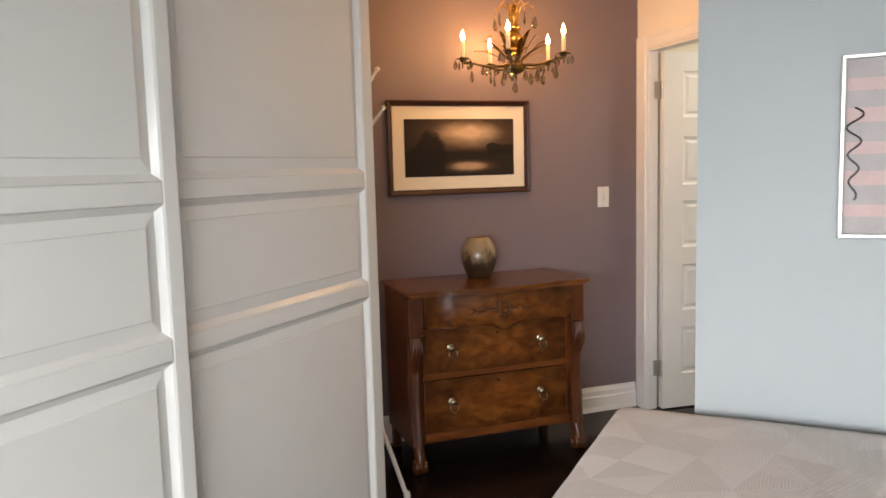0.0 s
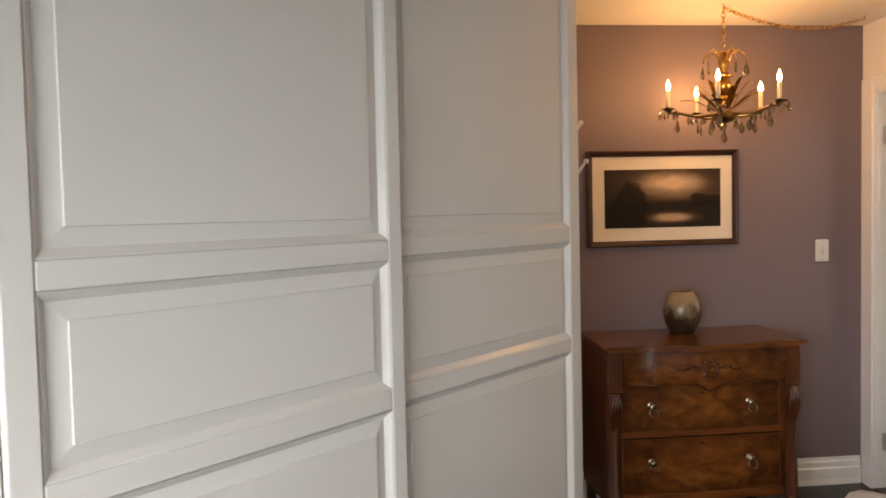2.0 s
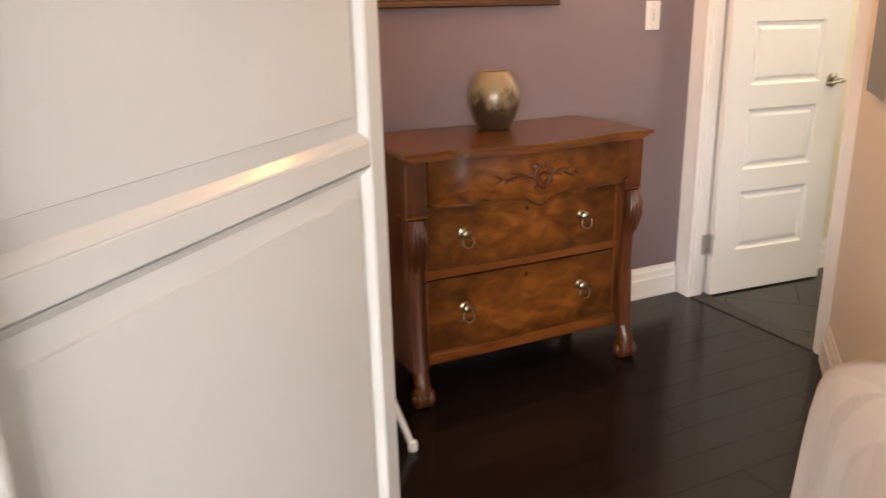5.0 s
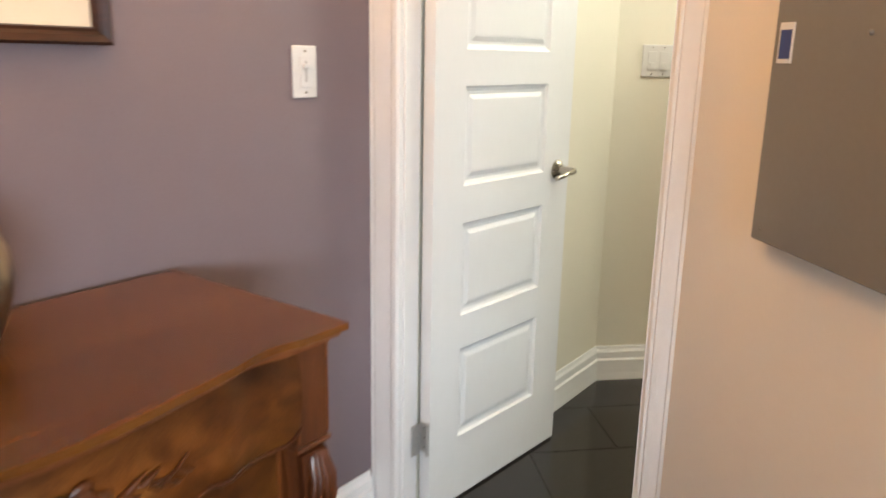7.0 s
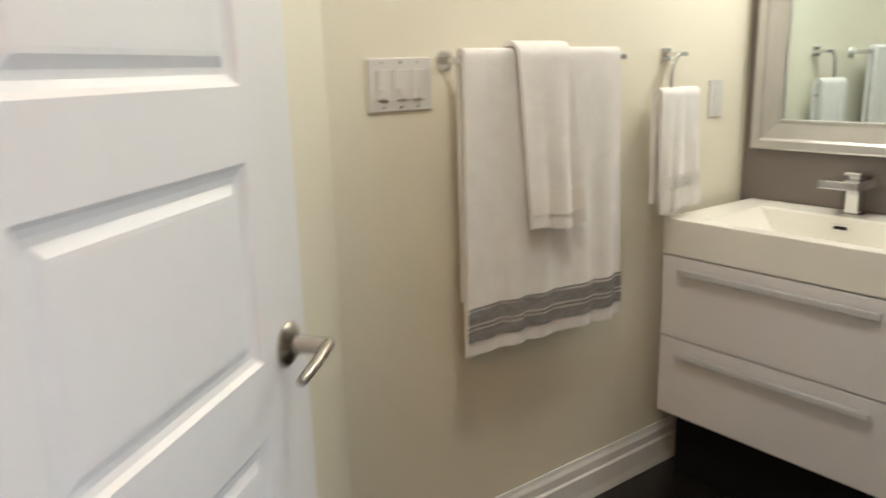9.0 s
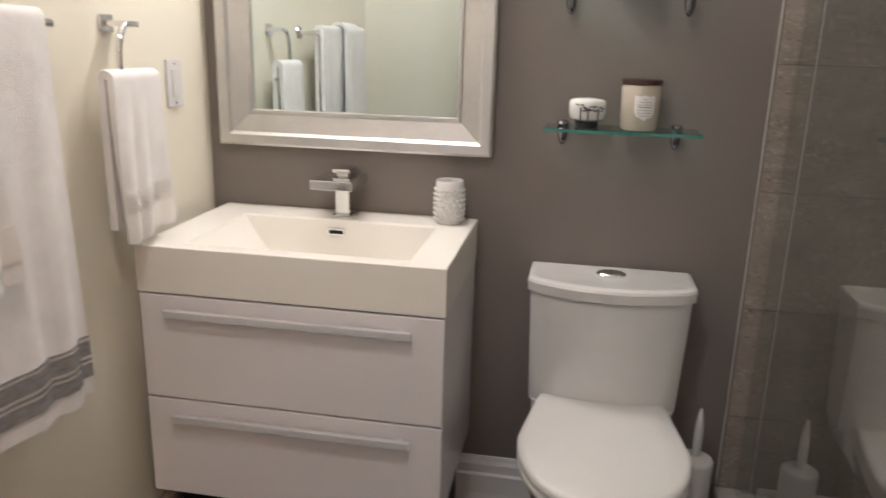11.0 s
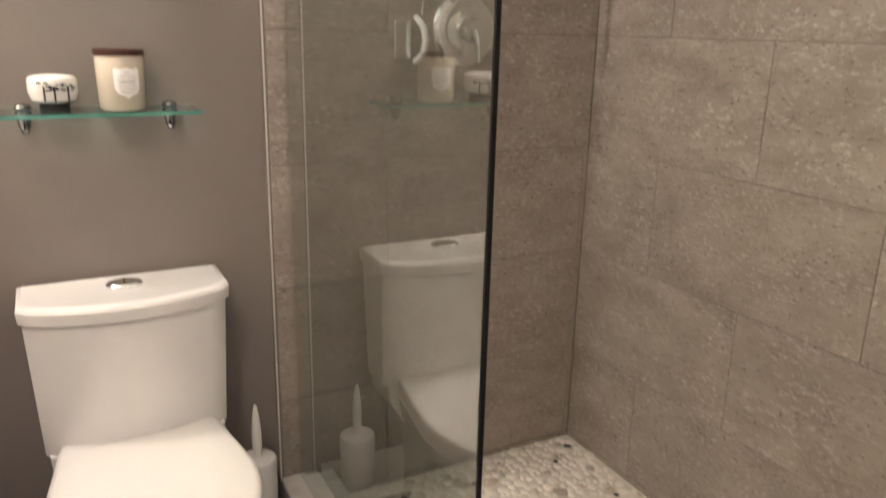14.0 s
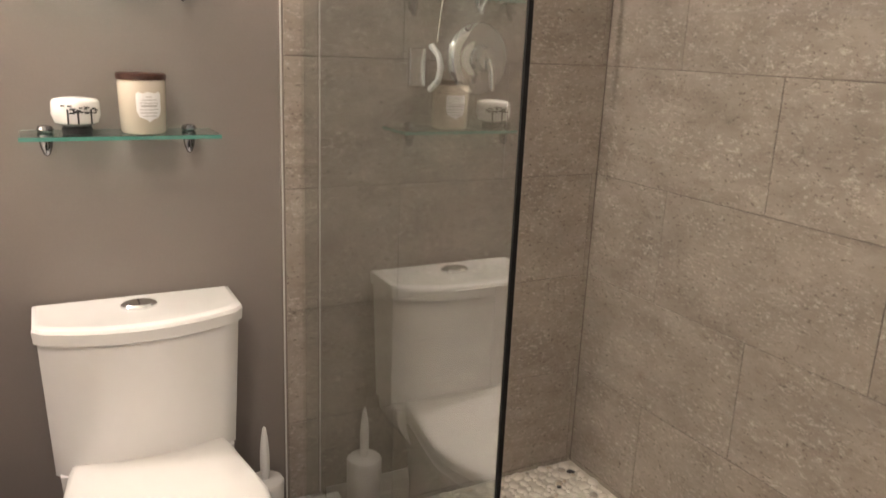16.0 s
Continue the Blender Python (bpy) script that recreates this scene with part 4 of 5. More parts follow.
def chain_mesh(points):
    bm = bmesh.new()
    pts = [Vector(p) for p in points]
    length = [0.0]
    for a, b in zip(pts, pts[1:]):
        length.append(length[-1] + (b - a).length)
    step, d, i, flip = 0.021, 0.0, 0, 0
    while d < length[-1] - step:
        while length[i + 1] < d + step / 2:
            i += 1
        f = (d + step / 2 - length[i]) / (length[i + 1] - length[i])
        c = pts[i].lerp(pts[i + 1], f)
        dirn = (pts[i + 1] - pts[i]).normalized()
        q = dirn.to_track_quat("X", "Z").to_matrix().to_4x4() @ Matrix.Rotation(radians(90 * flip), 4, "X")
        seg = 12
        ring = [c + q @ Vector((0.0145 * math.cos(2 * math.pi * k / seg), 0.008 * math.sin(2 * math.pi * k / seg), 0)) for k in range(seg + 1)]
        tube(ring, 0.0022, 5, bm)
        d += step
        flip = 1 - flip
    return bm


part("chain", chain_mesh([(0, 0, 2.172), (0, 0, 2.27), (0, 0, 2.368)]), M_BRASS, ch, "", 60)
END = (-0.36 - CHANDELIER.x, 3.93 - CHANDELIER.y)
sw_pts = [(END[0] * f, END[1] * f, 2.366 - 0.24 * f * (1 - f) * 1.15) for f in [i / 24 for i in range(25)]]
part("swag_chain", chain_mesh(sw_pts), M_BRASS, ch, "brass chain swagged along the ceiling", 60)
part("ceiling_hook", tube([(0, 0, 2.38), (0, 0, 2.372), (0.008, 0, 2.364), (0, 0, 2.356)], 0.003, 6), M_BRASS, ch)
part("ceiling_hook", tube([(END[0], END[1], 2.38), (END[0], END[1], 2.366)], 0.003, 6), M_BRASS, ch)

# coat stand between wardrobe and dresser
CS = (-1.27, 2.56)
cs = thing("coat_stand", Matrix.Translation((*CS, 0)), "white metal coat stand with splayed legs", "coat stand")
part("pole", tube([(0, 0, 0.40), (0, 0, 1.86)], 0.013, 12), M_COATWHITE, cs)
for k, a in enumerate((-8, 112, 232)):
    c, s = math.cos(radians(a)), math.sin(radians(a))
    leg = part("leg", tube([(0.0, 0.0, 0.46), (0.03 * c, 0.03 * s, 0.40), (0.20 * c, 0.20 * s, 0.012)], 0.010, 10), M_COATWHITE, cs)
    part("foot_cap", lathe([(0, 0), (0.014, 0), (0.016, 0.012), (0.012, 0.03), (0, 0.03)], 12, None, Matrix.Translation((0.202 * c, 0.202 * s, 0))), M_COATWHITE, leg)
for k, (a, z, ln) in enumerate(((25, 1.55, 0.115), (145, 1.60, 0.13), (265, 1.60, 0.13), (60, 1.72, 0.11), (300, 1.72, 0.12), (180, 1.74, 0.12))):
    c, s = math.cos(radians(a)), math.sin(radians(a))
    hk = part("hook", tube([(0, 0, z), (ln * 0.55 * c, ln * 0.55 * s, z + 0.05), (ln * c, ln * s, z + 0.12)], 0.007, 8), M_COATWHITE, cs)
    part("hook_tip", ball((ln * c, ln * s, z + 0.12), 0.011), M_COATWHITE, hk)

# bed and bedspread
bed = thing("bed", pose(0.92, 1.33, 0), "bed base and mattress under a pale spread", "bed")
part("mattress", box(-0.97, 0.97, -0.70, 0.71, 0.33, 0.66, 0.05, None, 4), M_TERRY, bed)
part("bed_base", box(-0.96, 0.96, -0.69, 0.70, 0.06, 0.33, 0.01), M_CURTAIN, bed)
for x in (-0.9, 0.9):
    for y in (-0.62, 0.62):
        part("bed_leg", box(x - 0.03, x + 0.03, y - 0.03, y + 0.03, 0, 0.06), M_DARKFRAME, bed)
m, n, l, p = nodes_of("quilted_beige_spread")
co = n.new("ShaderNodeTexCoord")
mp = n.new("ShaderNodeMapping")
mp.inputs["Scale"].default_value, mp.inputs["Rotation"].default_value = (7.2, 7.2, 0.0), (0, 0, radians(17))
l.new(co.outputs["Object"], mp.inputs["Vector"])
flo, fra = n.new("ShaderNodeVectorMath"), n.new("ShaderNodeVectorMath")
flo.operation, fra.operation = "FLOOR", "FRACTION"
sf, wn, wn2, addv = n.new("ShaderNodeSeparateXYZ"), n.new("ShaderNodeTexWhiteNoise"), n.new("ShaderNodeTexWhiteNoise"), n.new("ShaderNodeVectorMath")
for k in (flo, fra):
    l.new(mp.outputs[0], k.inputs[0])
l.new(fra.outputs[0], sf.inputs[0])
l.new(flo.outputs[0], wn.inputs["Vector"])
one = calc("GREATER_THAN", calc("ADD", sf.outputs[0], sf.outputs[1]), 1.0)
two = calc("GREATER_THAN", sf.outputs[0], sf.outputs[1])
pick = calc("GREATER_THAN", wn.outputs["Value"], 0.5)
tri = calc("ADD", calc("MULTIPLY", one, pick), calc("MULTIPLY", two, calc("SUBTRACT", 1.0, pick)))
comb = n.new("ShaderNodeCombineXYZ")
l.new(calc("MULTIPLY", tri, 13.7), comb.inputs[2])
l.new(flo.outputs[0], addv.inputs[0])
l.new(comb.outputs[0], addv.inputs[1])
l.new(addv.outputs[0], wn2.inputs["Vector"])
wav, wav2 = n.new("ShaderNodeTexWave"), n.new("ShaderNodeTexWave")
wav.inputs["Scale"].default_value, wav2.inputs["Scale"].default_value = 42, 42
wav2.bands_direction = "Y"
wav.inputs["Distortion"].default_value = wav2.inputs["Distortion"].default_value = 1.6
sepc, gt = n.new("ShaderNodeSeparateColor"), n.new("ShaderNodeMath")
gt.operation, gt.inputs[1].default_value = "GREATER_THAN", 0.5
mixw, ramp = n.new("ShaderNodeMix"), n.new("ShaderNodeValToRGB")
for t in (wav, wav2):
    l.new(co.outputs["Object"], t.inputs["Vector"])
l.new(wn2.outputs["Color"], sepc.inputs[0])
l.new(sepc.outputs[0], gt.inputs[0])
l.new(gt.outputs[0], mixw.inputs[0])
l.new(wav.outputs["Fac"], mixw.inputs[2])
l.new(wav2.outputs["Fac"], mixw.inputs[3])
ramp.color_ramp.elements[0].color, ramp.color_ramp.elements[1].color = (0.40, 0.345, 0.295, 1), (0.50, 0.445, 0.395, 1)
l.new(sepc.outputs[1], ramp.inputs[0])
l.new(ramp.outputs[0], p.inputs["Base Color"])
p.inputs["Roughness"].default_value, p.inputs["Sheen Weight"].default_value = 0.9, 0.3
bp = n.new("ShaderNodeBump")
bp.inputs["Strength"].default_value, bp.inputs["Distance"].default_value = 0.3, 0.0015
l.new(mixw.outputs[0], bp.inputs["Height"])
l.new(bp.outputs[0], p.inputs["Normal"])
M_SPREAD = m
bm = bmesh.new()
nu, nv = 90, 70
vs = []
for i in range(nu + 1):
    row = []
    for j in range(nv + 1):
        # arc lengths across the bed, draped past the edges
        u, v = -1.42 + 2.84 * i / nu, -1.16 + 2.32 * j / nv

        def drape(t, half, rad=0.07):
            e = abs(t) - (half - rad)
            if e <= 0:
                return t, 0.0
            ang = min(e / rad, math.pi / 2)
            pos = half - rad + rad * math.sin(ang)
            dropz = rad * (1 - math.cos(ang)) + max(0, e - rad * math.pi / 2)
            return math.copysign(pos + 0.06 * max(0, e - rad * 1.57), t), dropz

        x, dx = drape(u, 0.995)
        y, dy = drape(v, 0.735)
        y = min(y, 0.772)
        z = 0.688 - max(dx, dy) - 0.25 * min(dx, dy)
        wave = 0.012 * math.sin(v * 14) * min(dx, 0.3) / 0.3 + 0.012 * math.sin(u * 13) * min(dy, 0.3) / 0.3
        z += 0.004 * noise.noise(Vector((u * 3, v * 3, 0)))
        row.append(bm.verts.new((0.92 + x + math.copysign(wave, u) * (dx > 0), 1.33 + y, max(z, 0.06))))
    vs.append(row)
for i in range(nu):
    for j in range(nv):
        bm.faces.new((vs[i][j], vs[i + 1][j], vs[i + 1][j + 1], vs[i][j + 1]))
tagged(part("bedspread", bm, M_SPREAD, None, "", 80), "beige quilted bedspread with geometric stitching on the bed", "bedspread")

# silver framed artwork on the grey wall
ART = pose(0.755, 2.11, 1.438)
art = thing("framed_artwork", ART, "silver framed abstract with pink and grey bands", "picture")
AW, AH = 0.23, 0.243
part("picture_frame", mitred_frame(AW, AH, 0.015, [(0, 0.001), (0, 0.028), (0.003, 0.030), (0.010, 0.030), (0.013, 0.024), (0.013, 0.012)]), M_SILVER, art, "slim silver frame")
M_ARTA = surface("pink_wash", (0.50, 0.36, 0.34), (0.60, 0.46, 0.43), 0.8, scale=18, fine=90)
M_ARTB = surface("grey_wash", (0.36, 0.33, 0.32), (0.46, 0.42, 0.41), 0.8, scale=18, fine=90)
z = -AH + 0.013
k = 0
while z < AH - 0.02:
    h = (0.045, 0.032, 0.052, 0.038)[k % 4]
    part("painted_band", box(-AW + 0.012, AW - 0.012, -0.012, -0.006, z, min(z + h, AH - 0.012)), M_ARTA if k % 2 else M_ARTB, art)
    z += h
    k += 1
sq = [(-AW + 0.035 + 0.022 * math.sin(i * 0.55) * (1 - i / 60), -0.0135, 0.105 - 0.0063 * i) for i in range(40)]
part("brush_line", tube(sq, 0.0028, 5), M_INK, art, "dark wavering brush line")
sq = [(-AW + 0.20 + 0.03 * math.sin(1.3 + i * 0.5), -0.0135, 0.12 - 0.0063 * i) for i in range(40)]
part("brush_line", tube(sq, 0.0028, 5), M_INK, art, "dark wavering brush line")

# grey breaker panel on the wall beside the doorway
bp_ = thing("breaker_panel", pose(0.16, 3.148, 1.005), "grey steel breaker panel with a blue label", "electrical panel")
part("panel_door", box(-0.030, -0.016, -0.153, 0.153, 0, 0.62, 0.002), M_PANEL, bp_, "grey enamelled steel door")
part("edge_strip", box(-0.031, -0.002, -0.166, -0.1535, 0.002, 0.62, 0.001), M_SILVER, bp_, "silver edge strip")
part("back_box", box(-0.016, 0.0, -0.150, 0.130, 0.012, 0.61, 0.001), M_PANEL, bp_)
lb = part("label_border", box(-0.0312, -0.0301, 0.105, 0.140, 0.262, 0.318), M_PAPER, bp_)
part("label", box(-0.0318, -0.0313, 0.109, 0.136, 0.268, 0.308), M_BLUE, lb, "blue sticker with a pale border")
part("rivet", ball((-0.0302, -0.05, 0.30), 0.004, None, 8, 6), M_PANEL, bp_)
part("rivet", ball((-0.0302, 0.13, 0.02), 0.003, None, 8, 6), M_PANEL, bp_)

# ---- bathroom ----
van = thing("vanity", pose(1.632, 4.587, 0), "white gloss vanity with two drawers", "vanity")
HWV = 0.353
part("carcass", box(0.012, 0.466, -HWV, HWV, 0.222, 0.733, 0.001), M_VANITY, van)
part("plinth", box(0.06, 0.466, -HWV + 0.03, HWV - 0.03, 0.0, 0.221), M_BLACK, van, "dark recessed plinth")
for z0, z1, zh in ((0.224, 0.473, 0.437), (0.478, 0.731, 0.697)):
    dw = part("drawer_front", box(-0.004, 0.0115, -HWV, HWV, z0, z1, 0.002), M_VANITY, van)
    h = part("handle", box(-0.030, -0.016, -0.284, 0.284, zh - 0.012, zh + 0.006, 0.002), M_HANDLE, dw, "long brushed aluminium bar handle")
    for y in (-0.26, 0.26):
        part("handle_post", box(-0.017, -0.004, y - 0.006, y + 0.006, zh - 0.009, zh + 0.003), M_HANDLE, h)
# the basin top, with a sloping trough
bm = bmesh.new()
Z1, Z0 = 0.845, 0.737
ox0, ox1, oy0, oy1 = -0.004, 0.466, -HWV - 0.002, HWV + 0.002
ix0, ix1, iy0, iy1 = 0.035, 0.355, -0.268, 0.255
rings = [[(ox0, oy0, Z0), (ox1, oy0, Z0), (ox1, oy1, Z0), (ox0, oy1, Z0)], [(ox0, oy0, Z1 - 0.002), (ox1, oy0, Z1 - 0.002), (ox1, oy1, Z1 - 0.002), (ox0, oy1, Z1 - 0.002)],
         [(ox0 + 0.002, oy0 + 0.002, Z1), (ox1 - 0.002, oy0 + 0.002, Z1), (ox1 - 0.002, oy1 - 0.002, Z1), (ox0 + 0.002, oy1 - 0.002, Z1)],
         [(ix0, iy0, Z1), (ix1, iy0, Z1), (ix1, iy1, Z1), (ix0, iy1, Z1)], [(ix0 + 0.003, iy0 + 0.003, Z1 - 0.005), (ix1 - 0.003, iy0 + 0.003, Z1 - 0.005), (ix1 - 0.003, iy1 - 0.003, Z1 - 0.005), (ix0 + 0.003, iy1 - 0.003, Z1 - 0.005)],
         [(ix0 + 0.05, iy0 + 0.07, Z1 - 0.085), (ix1 - 0.012, iy0 + 0.07, Z1 - 0.098), (ix1 - 0.012, iy1 - 0.07, Z1 - 0.098), (ix0 + 0.05, iy1 - 0.07, Z1 - 0.085)]]
rv = [[bm.verts.new(v) for v in r] for r in rings]
for a, b in zip(rv, rv[1:]):
    for i in range(4):
        j = (i + 1) % 4
        bm.faces.new((a[i], a[j], b[j], b[i]))
bm.faces.new(rv[0]), bm.faces.new(rv[-1])
basin = part("basin", bm, M_SINK, van, "white integrated trough basin")
part("overflow_slot", box(0.340, 0.3475, -0.02, 0.018, 0.809, 0.819, 0.001), M_BLACK, basin)
part("overflow_rim", box(0.341, 0.349, -0.024, 0.022, 0.806, 0.8225, 0.001), M_CHROME, basin)

fa = thing("faucet", pose(2.045, 4.585, 0.845), "square chrome single lever faucet on the basin", "faucet")
part("base", box(-0.026, 0.026, -0.026, 0.026, 0, 0.004, 0.001), M_CHROME, fa)
part("body", box(-0.020, 0.022, -0.019, 0.019, 0.004, 0.086, 0.002), M_CHROME, fa)
part("spout", box(-0.115, 0.030, -0.055, 0.055, 0.086, 0.110, 0.002), M_CHROME, fa)
part("lever", box(-0.030, 0.045, -0.024, 0.024, 0.116, 0.126, 0.003), M_CHROME, fa)
part("lever_neck", box(-0.015, 0.015, -0.015, 0.015, 0.110, 0.116), M_CHROME, fa)

tb = thing("tumbler", pose(2.035, 4.300, 0.845), "white hobnail ceramic tumbler on the vanity", "tumbler")
prof = [(0, 0), (0.030, 0), (0.034, 0.01), (0.0385, 0.05), (0.0370, 0.09), (0.0355, 0.111), (0.0345, 0.1125), (0.0325, 0.111), (0.033, 0.08), (0.034, 0.05), (0.028, 0.008), (0, 0.006)]
cup = part("cup", lathe(prof, 28), M_PORCELAIN, tb, "", 50)
bm = bmesh.new()
for r in range(7):
    z = 0.014 + 0.0125 * r
    rad = 0.035 + 0.0035 * math.sin(math.pi * z / 0.105)
    for k in range(16):
        a = 2 * math.pi * (k + 0.5 * (r % 2)) / 16
        bmesh.ops.create_icosphere(bm, subdivisions=1, radius=0.0052, matrix=Matrix.Translation((rad * math.cos(a), rad * math.sin(a), z)))
part("hobnail_relief", bm, M_PORCELAIN, cup, "", 80)

# mirror
mi = thing("wall_mirror", pose(2.10, 4.571, 1.47), "large mirror in a wide silver frame", "mirror")
turn_x = Matrix.Rotation(radians(-90), 4, "Z")
MW, MH = 0.3705, 0.455
bm = mitred_frame(MW, MH, 0.095, [(0, 0.001), (0, 0.034), (0.006, 0.038), (0.028, 0.037), (0.036, 0.030), (0.082, 0.020), (0.086, 0.024), (0.093, 0.024), (0.096, 0.012)])
part("mirror_frame", bm, M_SILVER, mi, "brushed silver bevelled frame", 0, turn_x)
part("mirror_glass", box(-MW + 0.09, MW - 0.09, -0.014, -0.008, -MH + 0.09, MH - 0.09), M_MIRROR, mi, "", 0, turn_x)

# lamp over the mirror, and a ceiling lamp added to carry the fill, both above the line of sight
vl = thing("vanity_light", pose(2.10, 4.57, 2.06), "chrome bar light over the mirror", "wall lamp")
part("back_plate", box(-0.02, 0, -0.10, 0.10, -0.04, 0.04, 0.003), M_CHROME, vl)
part("shade", box(-0.11, -0.02, -0.29, 0.29, 0.028, 0.05, 0.004), M_PLASTIC, vl)
cl = thing("fill_ceiling_light", pose(0.62, 4.33, CEIL), "round white flush ceiling light, added unseen for the bathroom fill", "ceiling lamp")
part("rim", lathe([(0.13, 0), (0.15, 0), (0.15, -0.03), (0.13, -0.034), (0.125, -0.01)], 32), M_PLASTIC, cl)

# glass shelves
M_EDGE = surface("green_glass_edge", (0.05, 0.20, 0.165), (0.09, 0.28, 0.235), 0.1, coat=0.5)
for zs_, nm in ((1.104, "lower"), (1.412, "upper")):
    sh = thing("glass_shelf", pose(2.10, 3.886, zs_), "clear green edged glass shelf on chrome brackets", "shelf", "glass shelves over the toilet")
    g = part("shelf_glass", box(-0.135, -0.004, -0.182, 0.182, -0.004, 0.004, 0.001), M_GLASSGREEN, sh)
    g.visible_shadow = False
    part("polished_edge", box(-0.1365, -0.1353, -0.182, 0.182, -0.0036, 0.0036), M_EDGE, sh, "green polished glass edge")
    for e in (-1, 1):
        part("polished_edge", box(-0.135, -0.004, e * 0.1822, e * 0.1832, -0.0036, 0.0036), M_EDGE, sh, "green polished glass edge")
    for y in (-0.132, 0.138):
        b = part("bracket", lathe([(0, -0.044), (0.006, -0.040), (0.011, -0.026), (0.0135, -0.005), (0, -0.005)], 16, None, Matrix.Translation((-0.05, y, 0))), M_DARKCHROME, sh, "chrome cone bracket", 50)
        part("cap", lathe([(0, 0.005), (0.013, 0.005), (0.016, 0.009), (0.012, 0.016), (0, 0.018)], 16, None, Matrix.Translation((-0.05, y, 0))), M_DARKCHROME, b, "", 50)
        part("bracket_arm", tube([(-0.05, y, -0.010), (-0.001, y, -0.010)], 0.006, 8), M_CHROME, b)

# candle jar
cj = thing("candle_jar", pose(2.02, 3.846, 1.109), "pale taupe candle jar with a dark wooden lid", "candle")
M_JAR = surface("pale_taupe_glass", (0.47, 0.42, 0.34), (0.53, 0.48, 0.40), 0.18, scale=3, fine=40, bump=0.0, coat=0.4)
part("jar", lathe([(0, 0), (0.040, 0), (0.044, 0.005), (0.046, 0.10), (0.044, 0.105), (0, 0.105)], 36), M_JAR, cj, "", 40)
part("lid", lathe([(0, 0.1055), (0.0475, 0.1055), (0.0475, 0.115), (0.045, 0.117), (0, 0.117)], 36), M_DARKFRAME, cj, "dark wooden lid", 40)
shield = [(-1, 0.85), (-0.82, 1.0), (-0.5, 0.9), (0, 1.0), (0.5, 0.9), (0.82, 1.0), (1, 0.85), (0.95, 0.2), (0.98, -0.35), (0.75, -0.75), (0.3, -0.9), (0, -1.08), (-0.3, -0.9), (-0.75, -0.75), (-0.98, -0.35), (-0.95, 0.2)]


def wrap(bm, rad, ang0):
    """Bends flat geometry in the yz plane round a standing cylinder."""
    for v in bm.verts:
        a = ang0 - v.co.y / rad
        d = rad + v.co.x
        v.co = Vector((d * math.cos(a), d * math.sin(a), v.co.z))


bm = extrude_outline([(0.024 * a, 0.028 * b + 0.055) for a, b in shield], 0, 0.0012, None, Matrix(((0, 0, 1, 0), (1, 0, 0, 0), (0, 1, 0, 0), (0, 0, 0, 1))))
bmesh.ops.triangulate(bm, faces=bm.faces)
wrap(bm, 0.0462, radians(180 + 9))
lab = part("label", bm, M_PAPER, cj, "white shield shaped paper label")
bm = bmesh.new()
for i, (w, h) in enumerate(((0.010, 0.0015), (0.030, 0.0014), (0.034, 0.0014), (0.030, 0.003), (0.034, 0.0014), (0.032, 0.0014), (0.026, 0.0014))):
    z = 0.073 - 0.0062 * i
    for s in range(8):
        y0 = -w / 2 + w * s / 8
        box(0.0014, 0.0019, y0, y0 + w / 8, z, z + h, bm=bm)
wrap(bm, 0.0462, radians(180 + 9))
part("print_lines", bm, M_GREYINK, lab)

# small white bowl with ink plants
tbw = thing("tea_bowl", pose(2.015, 3.968, 1.109) @ Matrix.Scale(1.1, 4), "white lidded bowl with black ink bamboo painting", "bowl")
part("foot_ring", lathe([(0, 0), (0.024, 0), (0.025, 0.010), (0.022, 0.014), (0, 0.014)], 24), M_INK, tbw, "black foot ring", 40)
bw = part("bowl", lathe([(0, 0.0142), (0.024, 0.0142), (0.036, 0.020), (0.0405, 0.034), (0.0395, 0.055), (0.036, 0.060), (0.025, 0.063), (0, 0.065)], 32), M_PORCELAIN, tbw, "", 40)
bm = bmesh.new()
rnd = random.Random(4)
for tr in (-0.018, 0.004, 0.020):
    box(0.0004, 0.0010, tr, tr + 0.003, 0.020, 0.045, bm=bm)
    for k in range(9):
        y = tr + rnd.uniform(-0.012, 0.012)
        z = 0.042 + rnd.uniform(-0.006, 0.008)
        w, h = rnd.uniform(0.004, 0.009), rnd.uniform(0.0012, 0.003)
        box(0.0004, 0.0010, y - w / 2, y + w / 2, z, z + h, bm=bm)
wrap(bm, 0.0403, radians(180 + 10))
part("ink_plants", bm, M_INK, bw, "black brushed bamboo leaves")

# patterned canister on the upper shelf
pc = thing("canister", pose(2.02, 3.875, 1.417), "white canister with black and green chain pattern", "canister")
part("body", lathe([(0, 0), (0.046, 0), (0.049, 0.003), (0.049, 0.125), (0.046, 0.128), (0, 0.128)], 40), M_PORCELAIN, pc, "", 40)
M_SAGE = surface("sage_glaze", (0.22, 0.26, 0.20), (0.30, 0.34, 0.27), 0.3)
dot = {}
for col, mt in (("black", M_INK), ("sage", M_SAGE)):
    bm = bmesh.new()
    bmesh.ops.create_icosphere(bm, subdivisions=2, radius=0.0046)
    bmesh.ops.scale(bm, vec=(0.12, 1, 1.5), verts=bm.verts)
    me = bpy.data.meshes.new("dot_" + col)
    bm.to_mesh(me)
    bm.free()
    me.materials.append(mt)
    dot[col] = me
for k in range(18):
    a = 2 * math.pi * k / 18
    for r in range(8):
        ob = new("painted_dot", dot["black" if k % 2 else "sage"])
        ob.parent = pc
        ob.matrix_basis = Matrix.Rotation(a, 4, "Z") @ Matrix.Translation((0.049, 0, 0.010 + 0.0152 * r))

# toilet
to = thing("toilet", pose(2.10, 3.878, 0), "white porcelain toilet with closed lid and dual flush", "toilet")


